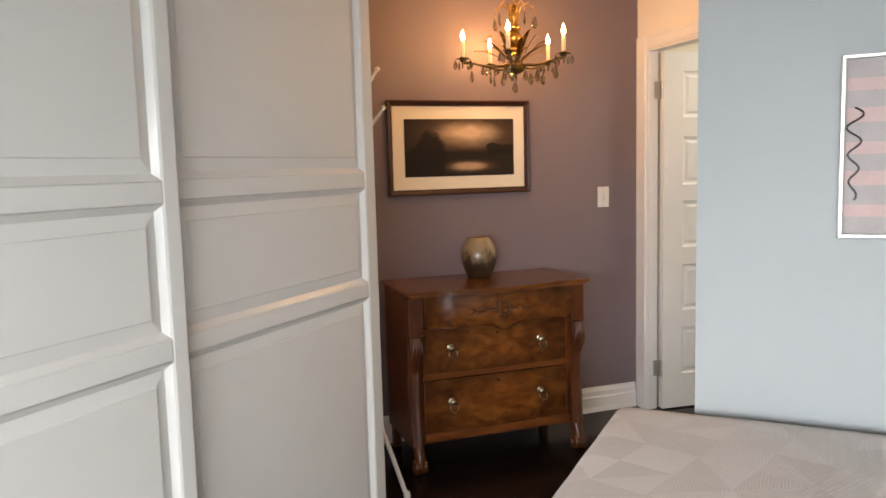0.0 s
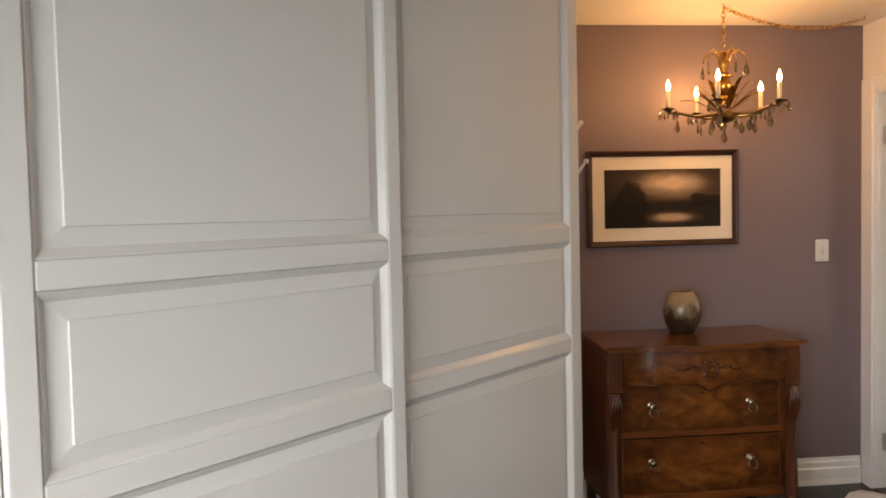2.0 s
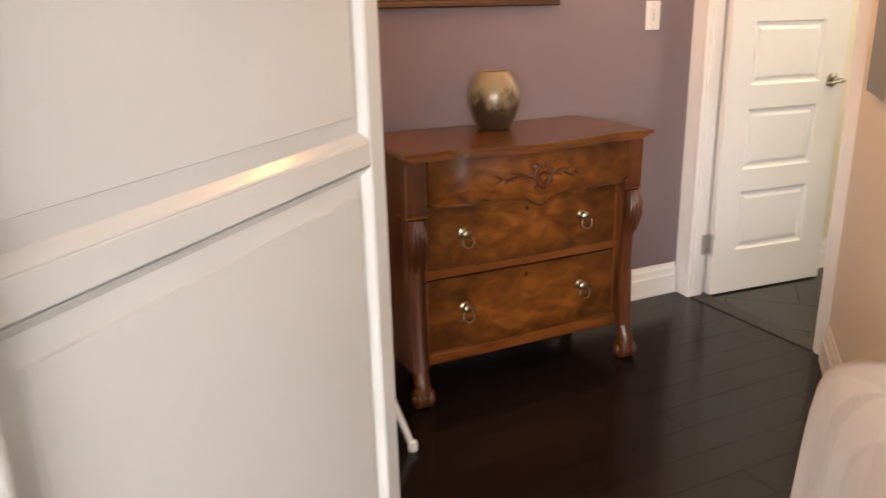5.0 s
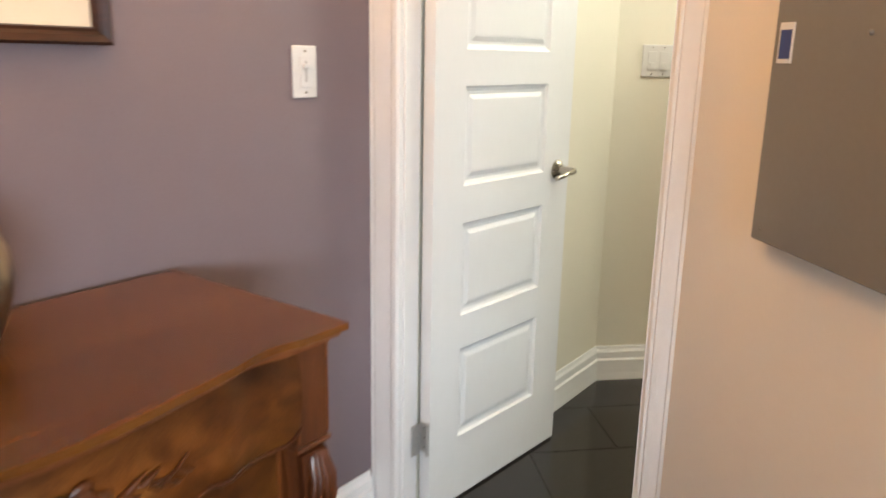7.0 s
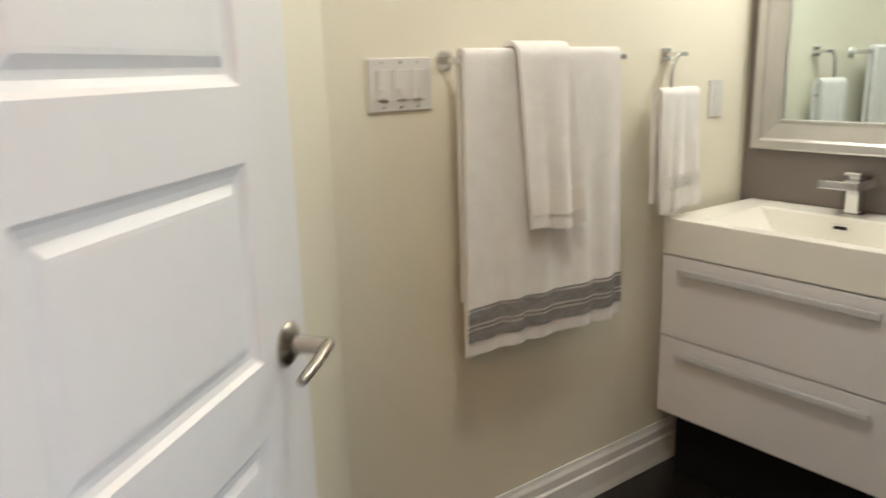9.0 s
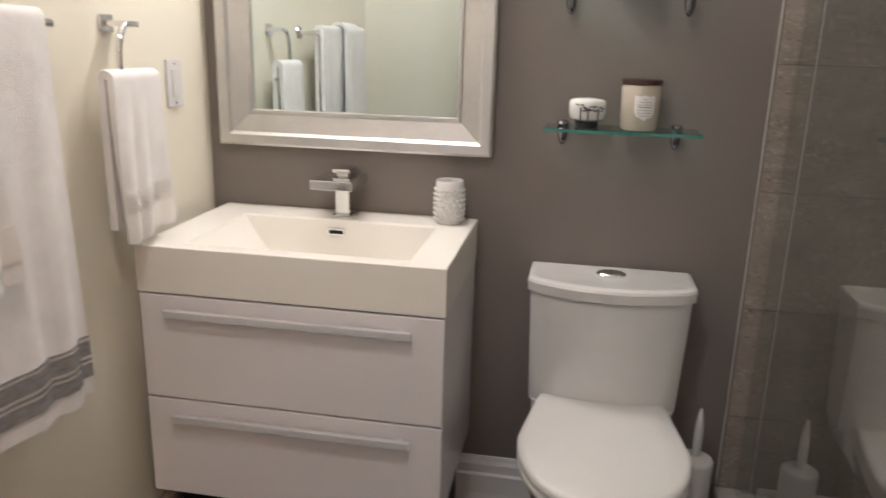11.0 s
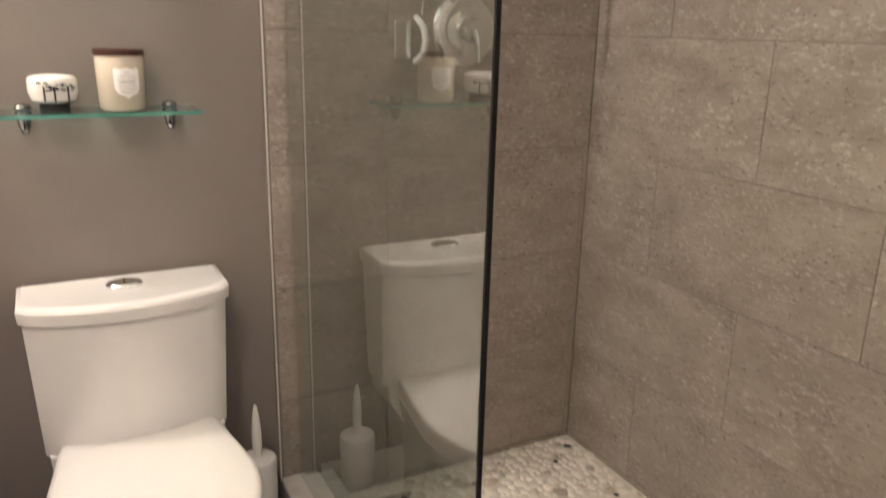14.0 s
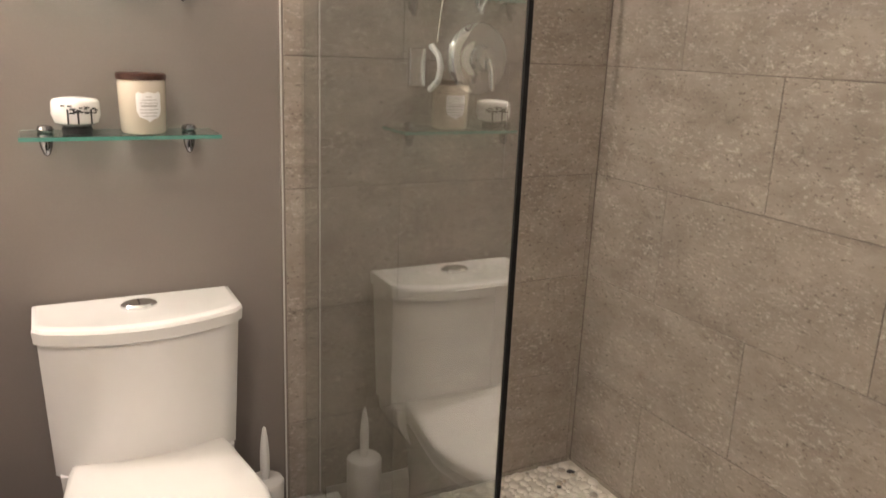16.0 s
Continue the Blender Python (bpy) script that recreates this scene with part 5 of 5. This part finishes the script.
def loft(sections, bm=None):
    """Closed outlines stacked from low to high."""
    bm = bm or bmesh.new()
    rs = [[bm.verts.new(v) for v in s] for s in sections]
    k = len(rs[0])
    for a, b in zip(rs, rs[1:]):
        for i in range(k):
            j = (i + 1) % k
            bm.faces.new((a[i], a[j], b[j], b[i]))
    bm.faces.new(rs[0][::-1]), bm.faces.new(rs[-1])
    return bm


def tank_section(hw, back_x, corner_x, bow, z, n=20):
    pts = [(back_x, -hw, z), (back_x, hw, z)]
    for i in range(n + 1):
        t = 1 - 2 * i / n
        x = corner_x - bow * (1 - t * t)
        if i in (0, n):
            x += 0.012
        pts.append((x, hw * t, z))
    return pts


part("tank", loft([tank_section(0.186, -0.02, -0.128, 0.042, 0.40), tank_section(0.191, -0.016, -0.140, 0.048, 0.55), tank_section(0.196, -0.012, -0.150, 0.053, 0.704)]), M_PORCELAIN, to, "", 35)
lid = part("tank_lid", loft([tank_section(0.194, -0.010, -0.148, 0.052, 0.7065), tank_section(0.202, -0.008, -0.157, 0.054, 0.708), tank_section(0.204, -0.008, -0.159, 0.055, 0.733), tank_section(0.202, -0.010, -0.156, 0.054, 0.740), tank_section(0.193, -0.016, -0.146, 0.052, 0.7435), tank_section(0.189, -0.020, -0.141, 0.050, 0.7425)]), M_PORCELAIN, to, "", 30)
btn = part("flush_button", lathe([(0, 0.742), (0.037, 0.742), (0.037, 0.747), (0.032, 0.751), (0, 0.752)], 28, None, Matrix.Translation((-0.085, 0, 0)) @ Matrix.Diagonal((0.72, 1, 1, 1))), M_CHROME, lid, "oval chrome dual flush button", 40)
part("button_split", box(-0.107, -0.063, -0.0008, 0.0008, 0.7518, 0.7526), M_BLACK, btn)


def seat_outline(sx, sy, x_back, z, n=36, cx=-0.37):
    """An egg shaped outline, squared off at the back."""
    out = []
    for i in range(n):
        a = 2 * math.pi * i / n
        c, s = math.cos(a), math.sin(a)
        x = cx + (sx * c if c < 0 else (x_back - cx) * min(1.0, c * 1.6))
        y = sy * math.copysign(abs(s) ** (0.9 if c < 0 else 0.9 - 0.55 * min(1, c * 2)), s) * (1.0 if c < 0 else 1 - 0.22 * c)
        out.append((x, y, z))
    return out


part("bowl", loft([seat_outline(0.13, 0.105, -0.02, 0.0, cx=-0.33), seat_outline(0.12, 0.10, -0.02, 0.10, cx=-0.33), seat_outline(0.15, 0.115, -0.02, 0.22, cx=-0.34), seat_outline(0.215, 0.165, -0.02, 0.32, cx=-0.37), seat_outline(0.232, 0.180, -0.03, 0.375)]), M_PORCELAIN, to, "", 60)
part("seat", loft([seat_outline(0.240, 0.188, -0.125, 0.378), seat_outline(0.246, 0.193, -0.122, 0.385), seat_outline(0.246, 0.193, -0.122, 0.398), seat_outline(0.240, 0.188, -0.125, 0.403)]), M_PLASTIC, to, "", 50)
part("lid", loft([seat_outline(0.240, 0.188, -0.125, 0.4045), seat_outline(0.247, 0.194, -0.121, 0.409), seat_outline(0.247, 0.194, -0.121, 0.420), seat_outline(0.243, 0.190, -0.123, 0.4265), seat_outline(0.232, 0.180, -0.130, 0.4305), seat_outline(0.15, 0.11, -0.18, 0.4325)]), M_PLASTIC, to, "closed white seat lid", 50)
part("hinge_block", box(-0.135, -0.115, -0.10, 0.10, 0.376, 0.412, 0.004), M_PLASTIC, to)
for sy in (-1, 1):
    part("shoulder", loft([[(-0.02, sy * 0.05, z), (-0.02, sy * w, z), (-0.14, sy * w, z), (-0.20, sy * 0.05, z)] for z, w in ((0.30, 0.14), (0.36, 0.175), (0.405, 0.178))]), M_PORCELAIN, to, "", 30)

# toilet brush
tbx = thing("toilet_brush", pose(1.99, 3.624, 0), "white plastic toilet brush in its holder", "toilet brush")
part("holder", lathe([(0, 0), (0.038, 0), (0.040, 0.008), (0.0450, 0.262), (0.0455, 0.268), (0.042, 0.275), (0.020, 0.279), (0.012, 0.280), (0, 0.280)], 28), M_PLASTIC, tbx, "", 40)
part("handle", lathe([(0, 0.280), (0.009, 0.280), (0.0115, 0.31), (0.0115, 0.345), (0.0085, 0.385), (0.004, 0.412), (0, 0.418)], 16), M_PLASTIC, tbx, "", 60)

# towel bar, towels, ring
BARY, BARZ = 4.918, 1.314
bar = thing("towel_bar", pose(0, 0, 0), "chrome towel bar on the cream wall", "towel bar")
part("bar", tube([(0.835, BARY, BARZ), (1.395, BARY, BARZ)], 0.0085, 12), M_CHROME, bar)
for x in (0.845, 1.385):
    p_ = part("post", tube([(x, BARY, BARZ), (x, 4.979, BARZ)], 0.0085, 12), M_CHROME, bar)
    part("flange", lathe([(0, 0), (0.024, 0), (0.022, 0.006), (0, 0.006)], 20, None, Matrix.Translation((x, 4.985, BARZ)) @ pose(0, 0, 0, 90)), M_CHROME, p_)


def hanging_towel(bm, x0, x1, top, low_front, low_back, y, out_f, out_b, folds, skew=0.0, thick=0.010, seed=1, z_cut=None):
    """Cloth over a bar: front flap, over the bar, back flap. Returns nothing; z_cut keeps a band of the front flap."""
    rn = random.Random(seed)
    ph = rn.uniform(0, 6)
    nx_, nz_ = 26, 34
    path = []
    for i in range(nz_ + 1):
        f = i / nz_
        path.append((low_front + (top - low_front) * f, -out_f, 1 - f))
    for k in range(1, 6):
        a = math.pi * k / 6
        path.append((top + 0.5 * (out_f + out_b) * math.sin(a), -out_f * math.cos(a) if a < math.pi / 2 else -out_b * math.cos(a), 0))
    for i in range(nz_ // 2 + 1):
        f = i / (nz_ // 2)
        path.append((top + (low_back - top) * f, out_b, 0.0))
    if z_cut:
        lo, hi = z_cut
        path = [(lo + (hi - lo) * i / 8, -out_f - 0.0012, 1 - (lo + (hi - lo) * i / 8 - low_front) / (top - low_front)) for i in range(9)]
    grid = []
    for zc, yo, hang in path:
        row = []
        for i in range(nx_ + 1):
            u = i / nx_
            wave = hang * (0.016 * math.sin(u * folds * 6.283 + ph) + 0.008 * math.sin(u * folds * 11 + 2 * ph + hang * 2))
            spread_ = 1 + 0.05 * hang
            x = (x0 + x1) / 2 + (u - 0.5) * (x1 - x0) * spread_ + skew * hang
            z = zc + 0.006 * math.sin(u * 5 + ph) * hang
            row.append(bm.verts.new((x, y + yo - abs(wave) * (1 if yo < 0 else 0), z)))
        grid.append(row)
    for a, b in zip(grid, grid[1:]):
        for i in range(nx_):
            bm.faces.new((a[i], a[i + 1], b[i + 1], b[i]))
    bmesh.ops.recalc_face_normals(bm, faces=bm.faces)
    bmesh.ops.solidify(bm, geom=bm.faces[:], thickness=thick if not z_cut else 0.0018)
    return bm


big = thing("bath_towel", pose(0, 0, 0), "white terry bath towel with a grey striped border on the bar", "towel")
part("cloth", hanging_towel(bmesh.new(), 0.84, 1.362, BARZ + 0.010, 0.617, 0.75, BARY, 0.017, 0.015, 2.4, 0.0, 0.012, 1), M_TERRY, big, "", 80)
for z0, z1 in ((0.652, 0.679), (0.685, 0.690), (0.696, 0.726), (0.732, 0.736)):
    part("stripe", hanging_towel(bmesh.new(), 0.84, 1.362, BARZ + 0.010, 0.617, 0.75, BARY, 0.017, 0.015, 2.4, 0.0, 0.012, 1, (z0, z1)), M_TERRYBAND, big, "grey woven stripe", 80)
small = thing("hand_towel", pose(0, 0, 0), "white terry hand towel folded over the bath towel", "towel")
part("cloth", hanging_towel(bmesh.new(), 0.985, 1.155, BARZ + 0.008, 0.905, 1.10, BARY, 0.040, 0.027, 0.9, 0.035, 0.010, 3), M_TERRY, small, "", 80)
part("woven_border", hanging_towel(bmesh.new(), 0.985, 1.155, BARZ + 0.008, 0.905, 1.10, BARY, 0.040, 0.027, 0.9, 0.035, 0.010, 3, (0.94, 1.0)), M_WOVEN, small, "flat woven border", 80)

ring_ = thing("towel_ring", pose(1.655, 4.985, 1.318), "chrome open towel ring on the cream wall", "towel ring")
part("flange", box(-0.022, 0.022, -0.008, 0, -0.018, 0.018, 0.002), M_CHROME, ring_)
part("arm", box(-0.010, 0.030, -0.062, -0.008, -0.006, 0.006, 0.002), M_CHROME, ring_)
pts = [(0.0 - 0.075 * math.sin(radians(a)) * 0.55, -0.055, -0.075 + 0.075 * math.cos(radians(a))) for a in range(0, 181, 12)] + [(0.03, -0.055, -0.150), (0.075, -0.055, -0.150)]
part("ring", tube(pts, 0.006, 10), M_CHROME, ring_, "", 60)
rt = thing("ring_towel", pose(0, 0, 0), "white terry guest towel hanging from the ring", "towel")
part("cloth", hanging_towel(bmesh.new(), 1.555, 1.728, 1.208, 0.873, 0.895, 4.930, 0.022, 0.015, 1.3, -0.005, 0.016, 5), M_TERRY, rt, "", 80)
part("woven_border", hanging_towel(bmesh.new(), 1.555, 1.728, 1.208, 0.873, 0.895, 4.930, 0.022, 0.015, 1.3, -0.005, 0.016, 5, (0.882, 0.935)), M_WOVEN, rt, "flat woven border", 80)
for zr in (0.944, 0.954, 0.964, 0.974):
    part("rib", hanging_towel(bmesh.new(), 1.555, 1.728, 1.208, 0.873, 0.895, 4.930, 0.0235, 0.015, 1.3, -0.005, 0.016, 5, (zr, zr + 0.005)), M_WOVEN, rt, "", 80)


def plate(name, m, width, gangs, label, rock):
    t = thing(name, m, label, "switch")
    part("plate", box(-width / 2, width / 2, -0.006, -0.0005, -0.058, 0.058, 0.0025), M_PLASTIC, t)
    for g in range(gangs):
        x = (g - (gangs - 1) / 2) * 0.046
        part("rocker", box(x - 0.0165, x + 0.0165, -0.009, -0.006, -0.033, 0.033, 0.001), M_PLASTIC, t)
        if rock:
            part("slider", box(x - 0.009, x + 0.009, -0.0125, -0.009, -0.030, -0.006, 0.001), M_PLASTIC, t)
        for z in (-0.048, 0.048):
            part("screw", lathe([(0, 0), (0.003, 0), (0.0025, 0.001), (0, 0.0012)], 8, None, Matrix.Translation((x, -0.006, z)) @ pose(0, 0, 0, 90)), M_NICKEL, t)
    return t


plate("light_switch", pose(0.720, 4.985, 1.265), 0.168, 3, "white triple rocker switch plate on the cream wall", True)
plate("power_outlet", pose(1.917, 4.985, 1.181), 0.072, 1, "white wall outlet beside the mirror", False)

# ---- shower ----
curb = thing("shower_curb", pose(0, 0, 0), "pale marble shower curb with a stepped top", "curb")
part("curb_top", box(0.586, 2.091, 3.478, 3.547, 0.0, 0.138, 0.004), M_MARBLE, curb)
part("curb_step", box(0.586, 2.091, 3.400, 3.4775, 0.0, 0.128, 0.004), M_MARBLE, curb)
gp = thing("shower_screen", pose(0, 0, 0), "frameless clear glass shower panel on the curb", "shower screen")
gl = part("glass_pane", box(1.184, 2.0945, 3.487, 3.496, 0.141, 2.15), M_SCREEN, gp)
gl.visible_shadow = False
gl.data.materials.append(M_SCREENFACE)
for face in gl.data.polygons:
    face.material_index = 1 if face.normal.y > 0.9 else 0
part("edge_seal", box(1.1790, 1.1835, 3.4880, 3.4950, 0.141, 2.15), M_BLACK, gp, "dark glass edge")

va = thing("shower_valve", pose(2.091, 3.033, 1.275), "round chrome shower valve with lever", "shower valve")
turn_w = pose(0, 0, 0, 0, -90, 0)
part("escutcheon", lathe([(0, 0), (0.090, 0), (0.090, 0.003), (0.086, 0.008), (0.074, 0.014), (0.060, 0.0175), (0.052, 0.0165), (0.046, 0.019), (0.036, 0.022), (0, 0.022)], 40, None, turn_w), M_CHROME, va, "", 50)
part("valve_body", lathe([(0, 0.014), (0.036, 0.014), (0.034, 0.04), (0.026, 0.055), (0, 0.058)], 28, None, turn_w), M_CHROME, va, "", 50)
part("lever", tube([(-0.058, 0, 0), (-0.065, -0.005, -0.03), (-0.066, -0.008, -0.075)], 0.012, 12, None, 0.007), M_CHROME, va, "", 60)
hs = thing("shower_hose", pose(0, 0, 0), "chrome ribbed shower hose hanging in a loop", "shower hose")
part("hose", tube([(2.05, 3.00, 2.05), (2.045, 3.005, 1.8), (2.04, 3.01, 1.6), (2.035, 3.035, 1.45), (2.03, 3.065, 1.385), (2.03, 3.075, 1.40), (2.032, 3.08, 1.55), (2.035, 3.085, 1.75), (2.06, 3.09, 1.98), (2.088, 3.09, 2.0)], 0.0075, 10), M_CHROME, hs, "", 60)
part("hose_thin", tube([(2.06, 3.165, 1.31), (2.06, 3.14, 1.55), (2.06, 3.115, 1.85), (2.085, 3.10, 2.0)], 0.003, 6), M_CHROME, hs)
so = thing("shower_bracket", pose(2.091, 3.205, 1.250), "chrome and white hand shower bracket", "bracket")
part("plate", box(-0.012, 0, -0.022, 0.022, -0.045, 0.045, 0.002), M_CHROME, so)
part("grip", tube([(-0.02, -0.030, 0.052), (-0.05, -0.036, 0.03), (-0.058, -0.038, 0.0), (-0.05, -0.036, -0.03), (-0.02, -0.030, -0.052)], 0.008, 10), M_PLASTIC, so, "", 60)

dr = thing("floor_drain", pose(1.69, 3.045, 0.036), "square dark bronze shower drain grate", "drain")
part("rim", box(-0.055, 0.055, -0.055, 0.055, 0, 0.010, 0.002), M_DARKMETAL, dr)
for i in range(5):
    for j in range(5):
        if abs(i - 2) + abs(j - 2) < 4:
            ob = part("hole", lathe([(0, 0), (0.0065, 0), (0.0065, 0.0006), (0, 0.0006)], 8, None, Matrix.Translation((-0.034 + 0.017 * i, -0.034 + 0.017 * j, 0.0102))), M_BLACK, dr)

# ---- floor, wall and shower pieces ----
# dark planks along the diagonal
floor = thing("floor", DIAG, "dark stained wooden plank floor", "floor", "", "structure")
plank_me = {}
rnd = random.Random(11)


def plank_mesh(length, width, tick, mat, nm):
    key = (nm, round(length, 3))
    if key not in plank_me:
        bm = box(-length / 2, length / 2, -width / 2, width / 2, -tick, 0, 0.0005, None, 1)
        me = bpy.data.meshes.new(nm)
        bm.to_mesh(me)
        bm.free()
        me.materials.append(mat)
        plank_me[key] = me
    return plank_me[key]


q = 3.231 - 0.0605
far = bmesh.new()
while q > -3.0:
    lo = max(q - 2.28, -q - 3.12)
    hi = max(min(3.03 - q, q + 4.53), min(q + 0.26, 2.644))
    r = lo - rnd.uniform(0, 0.5)
    while r < hi:
        ln = rnd.choice((0.6, 0.8, 1.0, 1.2))
        r0, r1 = max(r, lo), min(r + ln, hi)
        if r1 - r0 > 0.03:
            rc = (r0 + r1) / 2
            x, y = rot(rc, q)
            if x < 0.45 and y > 0.3:
                ob = new("plank", plank_mesh(r1 - r0 - 0.0008, 0.1204, 0.014, M_WOODFLOOR, "plank"))
                ob.parent = floor
                ob.matrix_basis = Matrix.Translation((rc, q, 0.0))
            else:
                box(r0, r1 - 0.0016, q - 0.0597, q + 0.0597, -0.014, 0, bm=far)
        r += ln
    q -= 0.121
part("far_planks", far, M_WOODFLOOR, floor)["kind"] = "stuff"

# slate tiles in the bathroom
bfloor = tagged(part("floor_bath", extrude_outline([rot(2.73, 3.23), rot(2.73, 2.40), (0.26, 3.46), (2.1, 3.46), (2.1, 4.99), (0.5, 4.99)], -0.0155, -0.003), M_GROUT), "dark slate tile floor of the bathroom", "floor", "", "structure")
for j in range(6):
    for i in range(-2, 4):
        x0, y0 = 0.43 + 0.61 * i + (0.305 if j % 2 else 0), 3.40 + 0.305 * j - 0.19
        x1, y1 = x0 + 0.607, y0 + 0.302
        x1 = min(x1, 2.10)
        poly = [(max(x0, -0.45), max(y0, 3.45)), (x1, max(y0, 3.45)), (x1, min(y1, 4.985)), (max(x0, -0.45), min(y1, 4.985))]
        # clip by the doorway wall and the diagonal wall
        for nx_, ny_, d in ((1, 1, 2.73 * 2 ** 0.5), (1, -1, -3.15 * 2 ** 0.5)):
            out = []
            for a, b in zip(poly, poly[1:] + poly[:1]):
                fa_, fb = nx_ * a[0] + ny_ * a[1] - d, nx_ * b[0] + ny_ * b[1] - d
                if fa_ >= 0:
                    out.append(a)
                if fa_ * fb < 0:
                    t = fa_ / (fa_ - fb)
                    out.append((a[0] + t * (b[0] - a[0]), a[1] + t * (b[1] - a[1])))
            poly = out
            if len(poly) < 3:
                break
        if len(poly) >= 3 and max(v[0] for v in poly) - min(v[0] for v in poly) > 0.03 and max(v[1] for v in poly) - min(v[1] for v in poly) > 0.02:
            part("tile", extrude_outline(poly, -0.003, 0.0), M_SLATE, bfloor)

# shower wall tiles: rows of 0.305, joints staggered by half
T = 0.305
for k in range(-1, 8):
    z0, z1 = max(0.048 + T * k, 0.0), min(0.048 + T * (k + 1), CEIL)
    shift = 0.0 if k % 2 == 0 else T
    x = 1.808 + shift - 0.61 * 4
    while x < 2.1:
        a, b = max(x, 0.586), min(x + 0.61, 2.0915)
        if b - a > 0.003:
            part("tile", box(a + 0.0014, b - 0.0014, 2.6085, 2.613, z0 + 0.0014, z1 - 0.0014, 0.0008, None, 1), M_TILE, W_SHY)
        x += 0.61
    y = 3.545 - 0.61 * 2 + shift - T
    while y < 3.545:
        a, b = max(y, 2.6135), min(y + 0.61, 3.536)
        if b - a > 0.003:
            part("tile", box(2.092, 2.0965, a + 0.0014, b - 0.0014, z0 + 0.0014, z1 - 0.0014, 0.0008, None, 1), M_TILE, W_SHX)
        y += 0.61

# pebble floor of the shower
sfloor = tagged(part("floor_shower", box(0.585, 2.092, 2.613, 3.40, -0.0155, 0.032), M_SAND), "shower floor of flat river pebbles in sand grout", "floor", "", "structure")
PEB = [surface("cream_pebble", (0.66, 0.60, 0.52), (0.82, 0.77, 0.70), 0.35, scale=20, fine=90, bump=0.05, random_tint=0.15), surface("grey_pebble", (0.24, 0.205, 0.175), (0.36, 0.315, 0.275), 0.35, scale=20, fine=90, bump=0.05, random_tint=0.25),
       surface("black_pebble", (0.018, 0.016, 0.016), (0.035, 0.03, 0.03), 0.3, scale=20, fine=90, bump=0.05), surface("tan_pebble", (0.40, 0.33, 0.26), (0.52, 0.44, 0.36), 0.35, scale=20, fine=90, bump=0.05, random_tint=0.2)]


def pebble(bm, m, seed):
    rn = random.Random(seed)
    n = 9
    radii = [1 + rn.uniform(-0.16, 0.16) for _ in range(n)]
    lo = [bm.verts.new(m @ Vector((radii[i] * math.cos(6.2832 * i / n), radii[i] * math.sin(6.2832 * i / n), 0.0))) for i in range(n)]
    hi = [bm.verts.new(m @ Vector((0.78 * radii[i] * math.cos(6.2832 * i / n), 0.78 * radii[i] * math.sin(6.2832 * i / n), 0.8))) for i in range(n)]
    tp = bm.verts.new(m @ Vector((0, 0, 1.0)))
    for i in range(n):
        j = (i + 1) % n
        bm.faces.new((lo[i], lo[j], hi[j], hi[i]))
        bm.faces.new((hi[i], hi[j], tp))


peb_me = []
for mt in PEB:
    for s in range(4):
        bm = bmesh.new()
        pebble(bm, Matrix(), 50 + s)
        me = bpy.data.meshes.new("pebble")
        bm.to_mesh(me)
        bm.free()
        me.polygons.foreach_set("use_smooth", [True] * len(me.polygons))
        me.materials.append(mt)
        peb_me.append(me)
rnd = random.Random(7)
placed = []
tries = 0
while tries < 34000 and len(placed) < 1600:
    tries += 1
    x, y = rnd.uniform(0.60, 2.082), rnd.uniform(2.624, 3.390)
    if abs(x - 1.69) < 0.068 and abs(y - 3.045) < 0.068:
        continue
    rr = rnd.choice((0.0205, 0.0175, 0.015, 0.0125)) if tries < 12000 else rnd.choice((0.0115, 0.009, 0.0075))
    if all((x - a) ** 2 + (y - b) ** 2 > (rr + c) ** 2 * 0.80 for a, b, c in placed):
        placed.append((x, y, rr))
placed.sort(key=lambda v: (v[0] - 1.75) ** 2 + (v[1] - 3.02) ** 2)
rest = [bmesh.new() for _ in PEB]
for i, (x, y, rr) in enumerate(placed):
    kind = rnd.choices((0, 1, 2, 3), (0.80, 0.06, 0.04, 0.10))[0]
    m = pose(x, y, 0.0315, 0, 0, rnd.uniform(0, 360)) @ Matrix.Diagonal((rr * rnd.uniform(1.0, 1.3), rr * rnd.uniform(0.8, 1.0), 0.006, 1))
    if i < 300:
        ob = new("pebble", peb_me[kind * 4 + i % 4])
        ob.parent = sfloor
        ob.matrix_basis = m
    else:
        pebble(rest[kind], m, i)
for bm, mt in zip(rest, PEB):
    part("pebbles", bm, mt, sfloor, "", 70)["kind"] = "stuff"
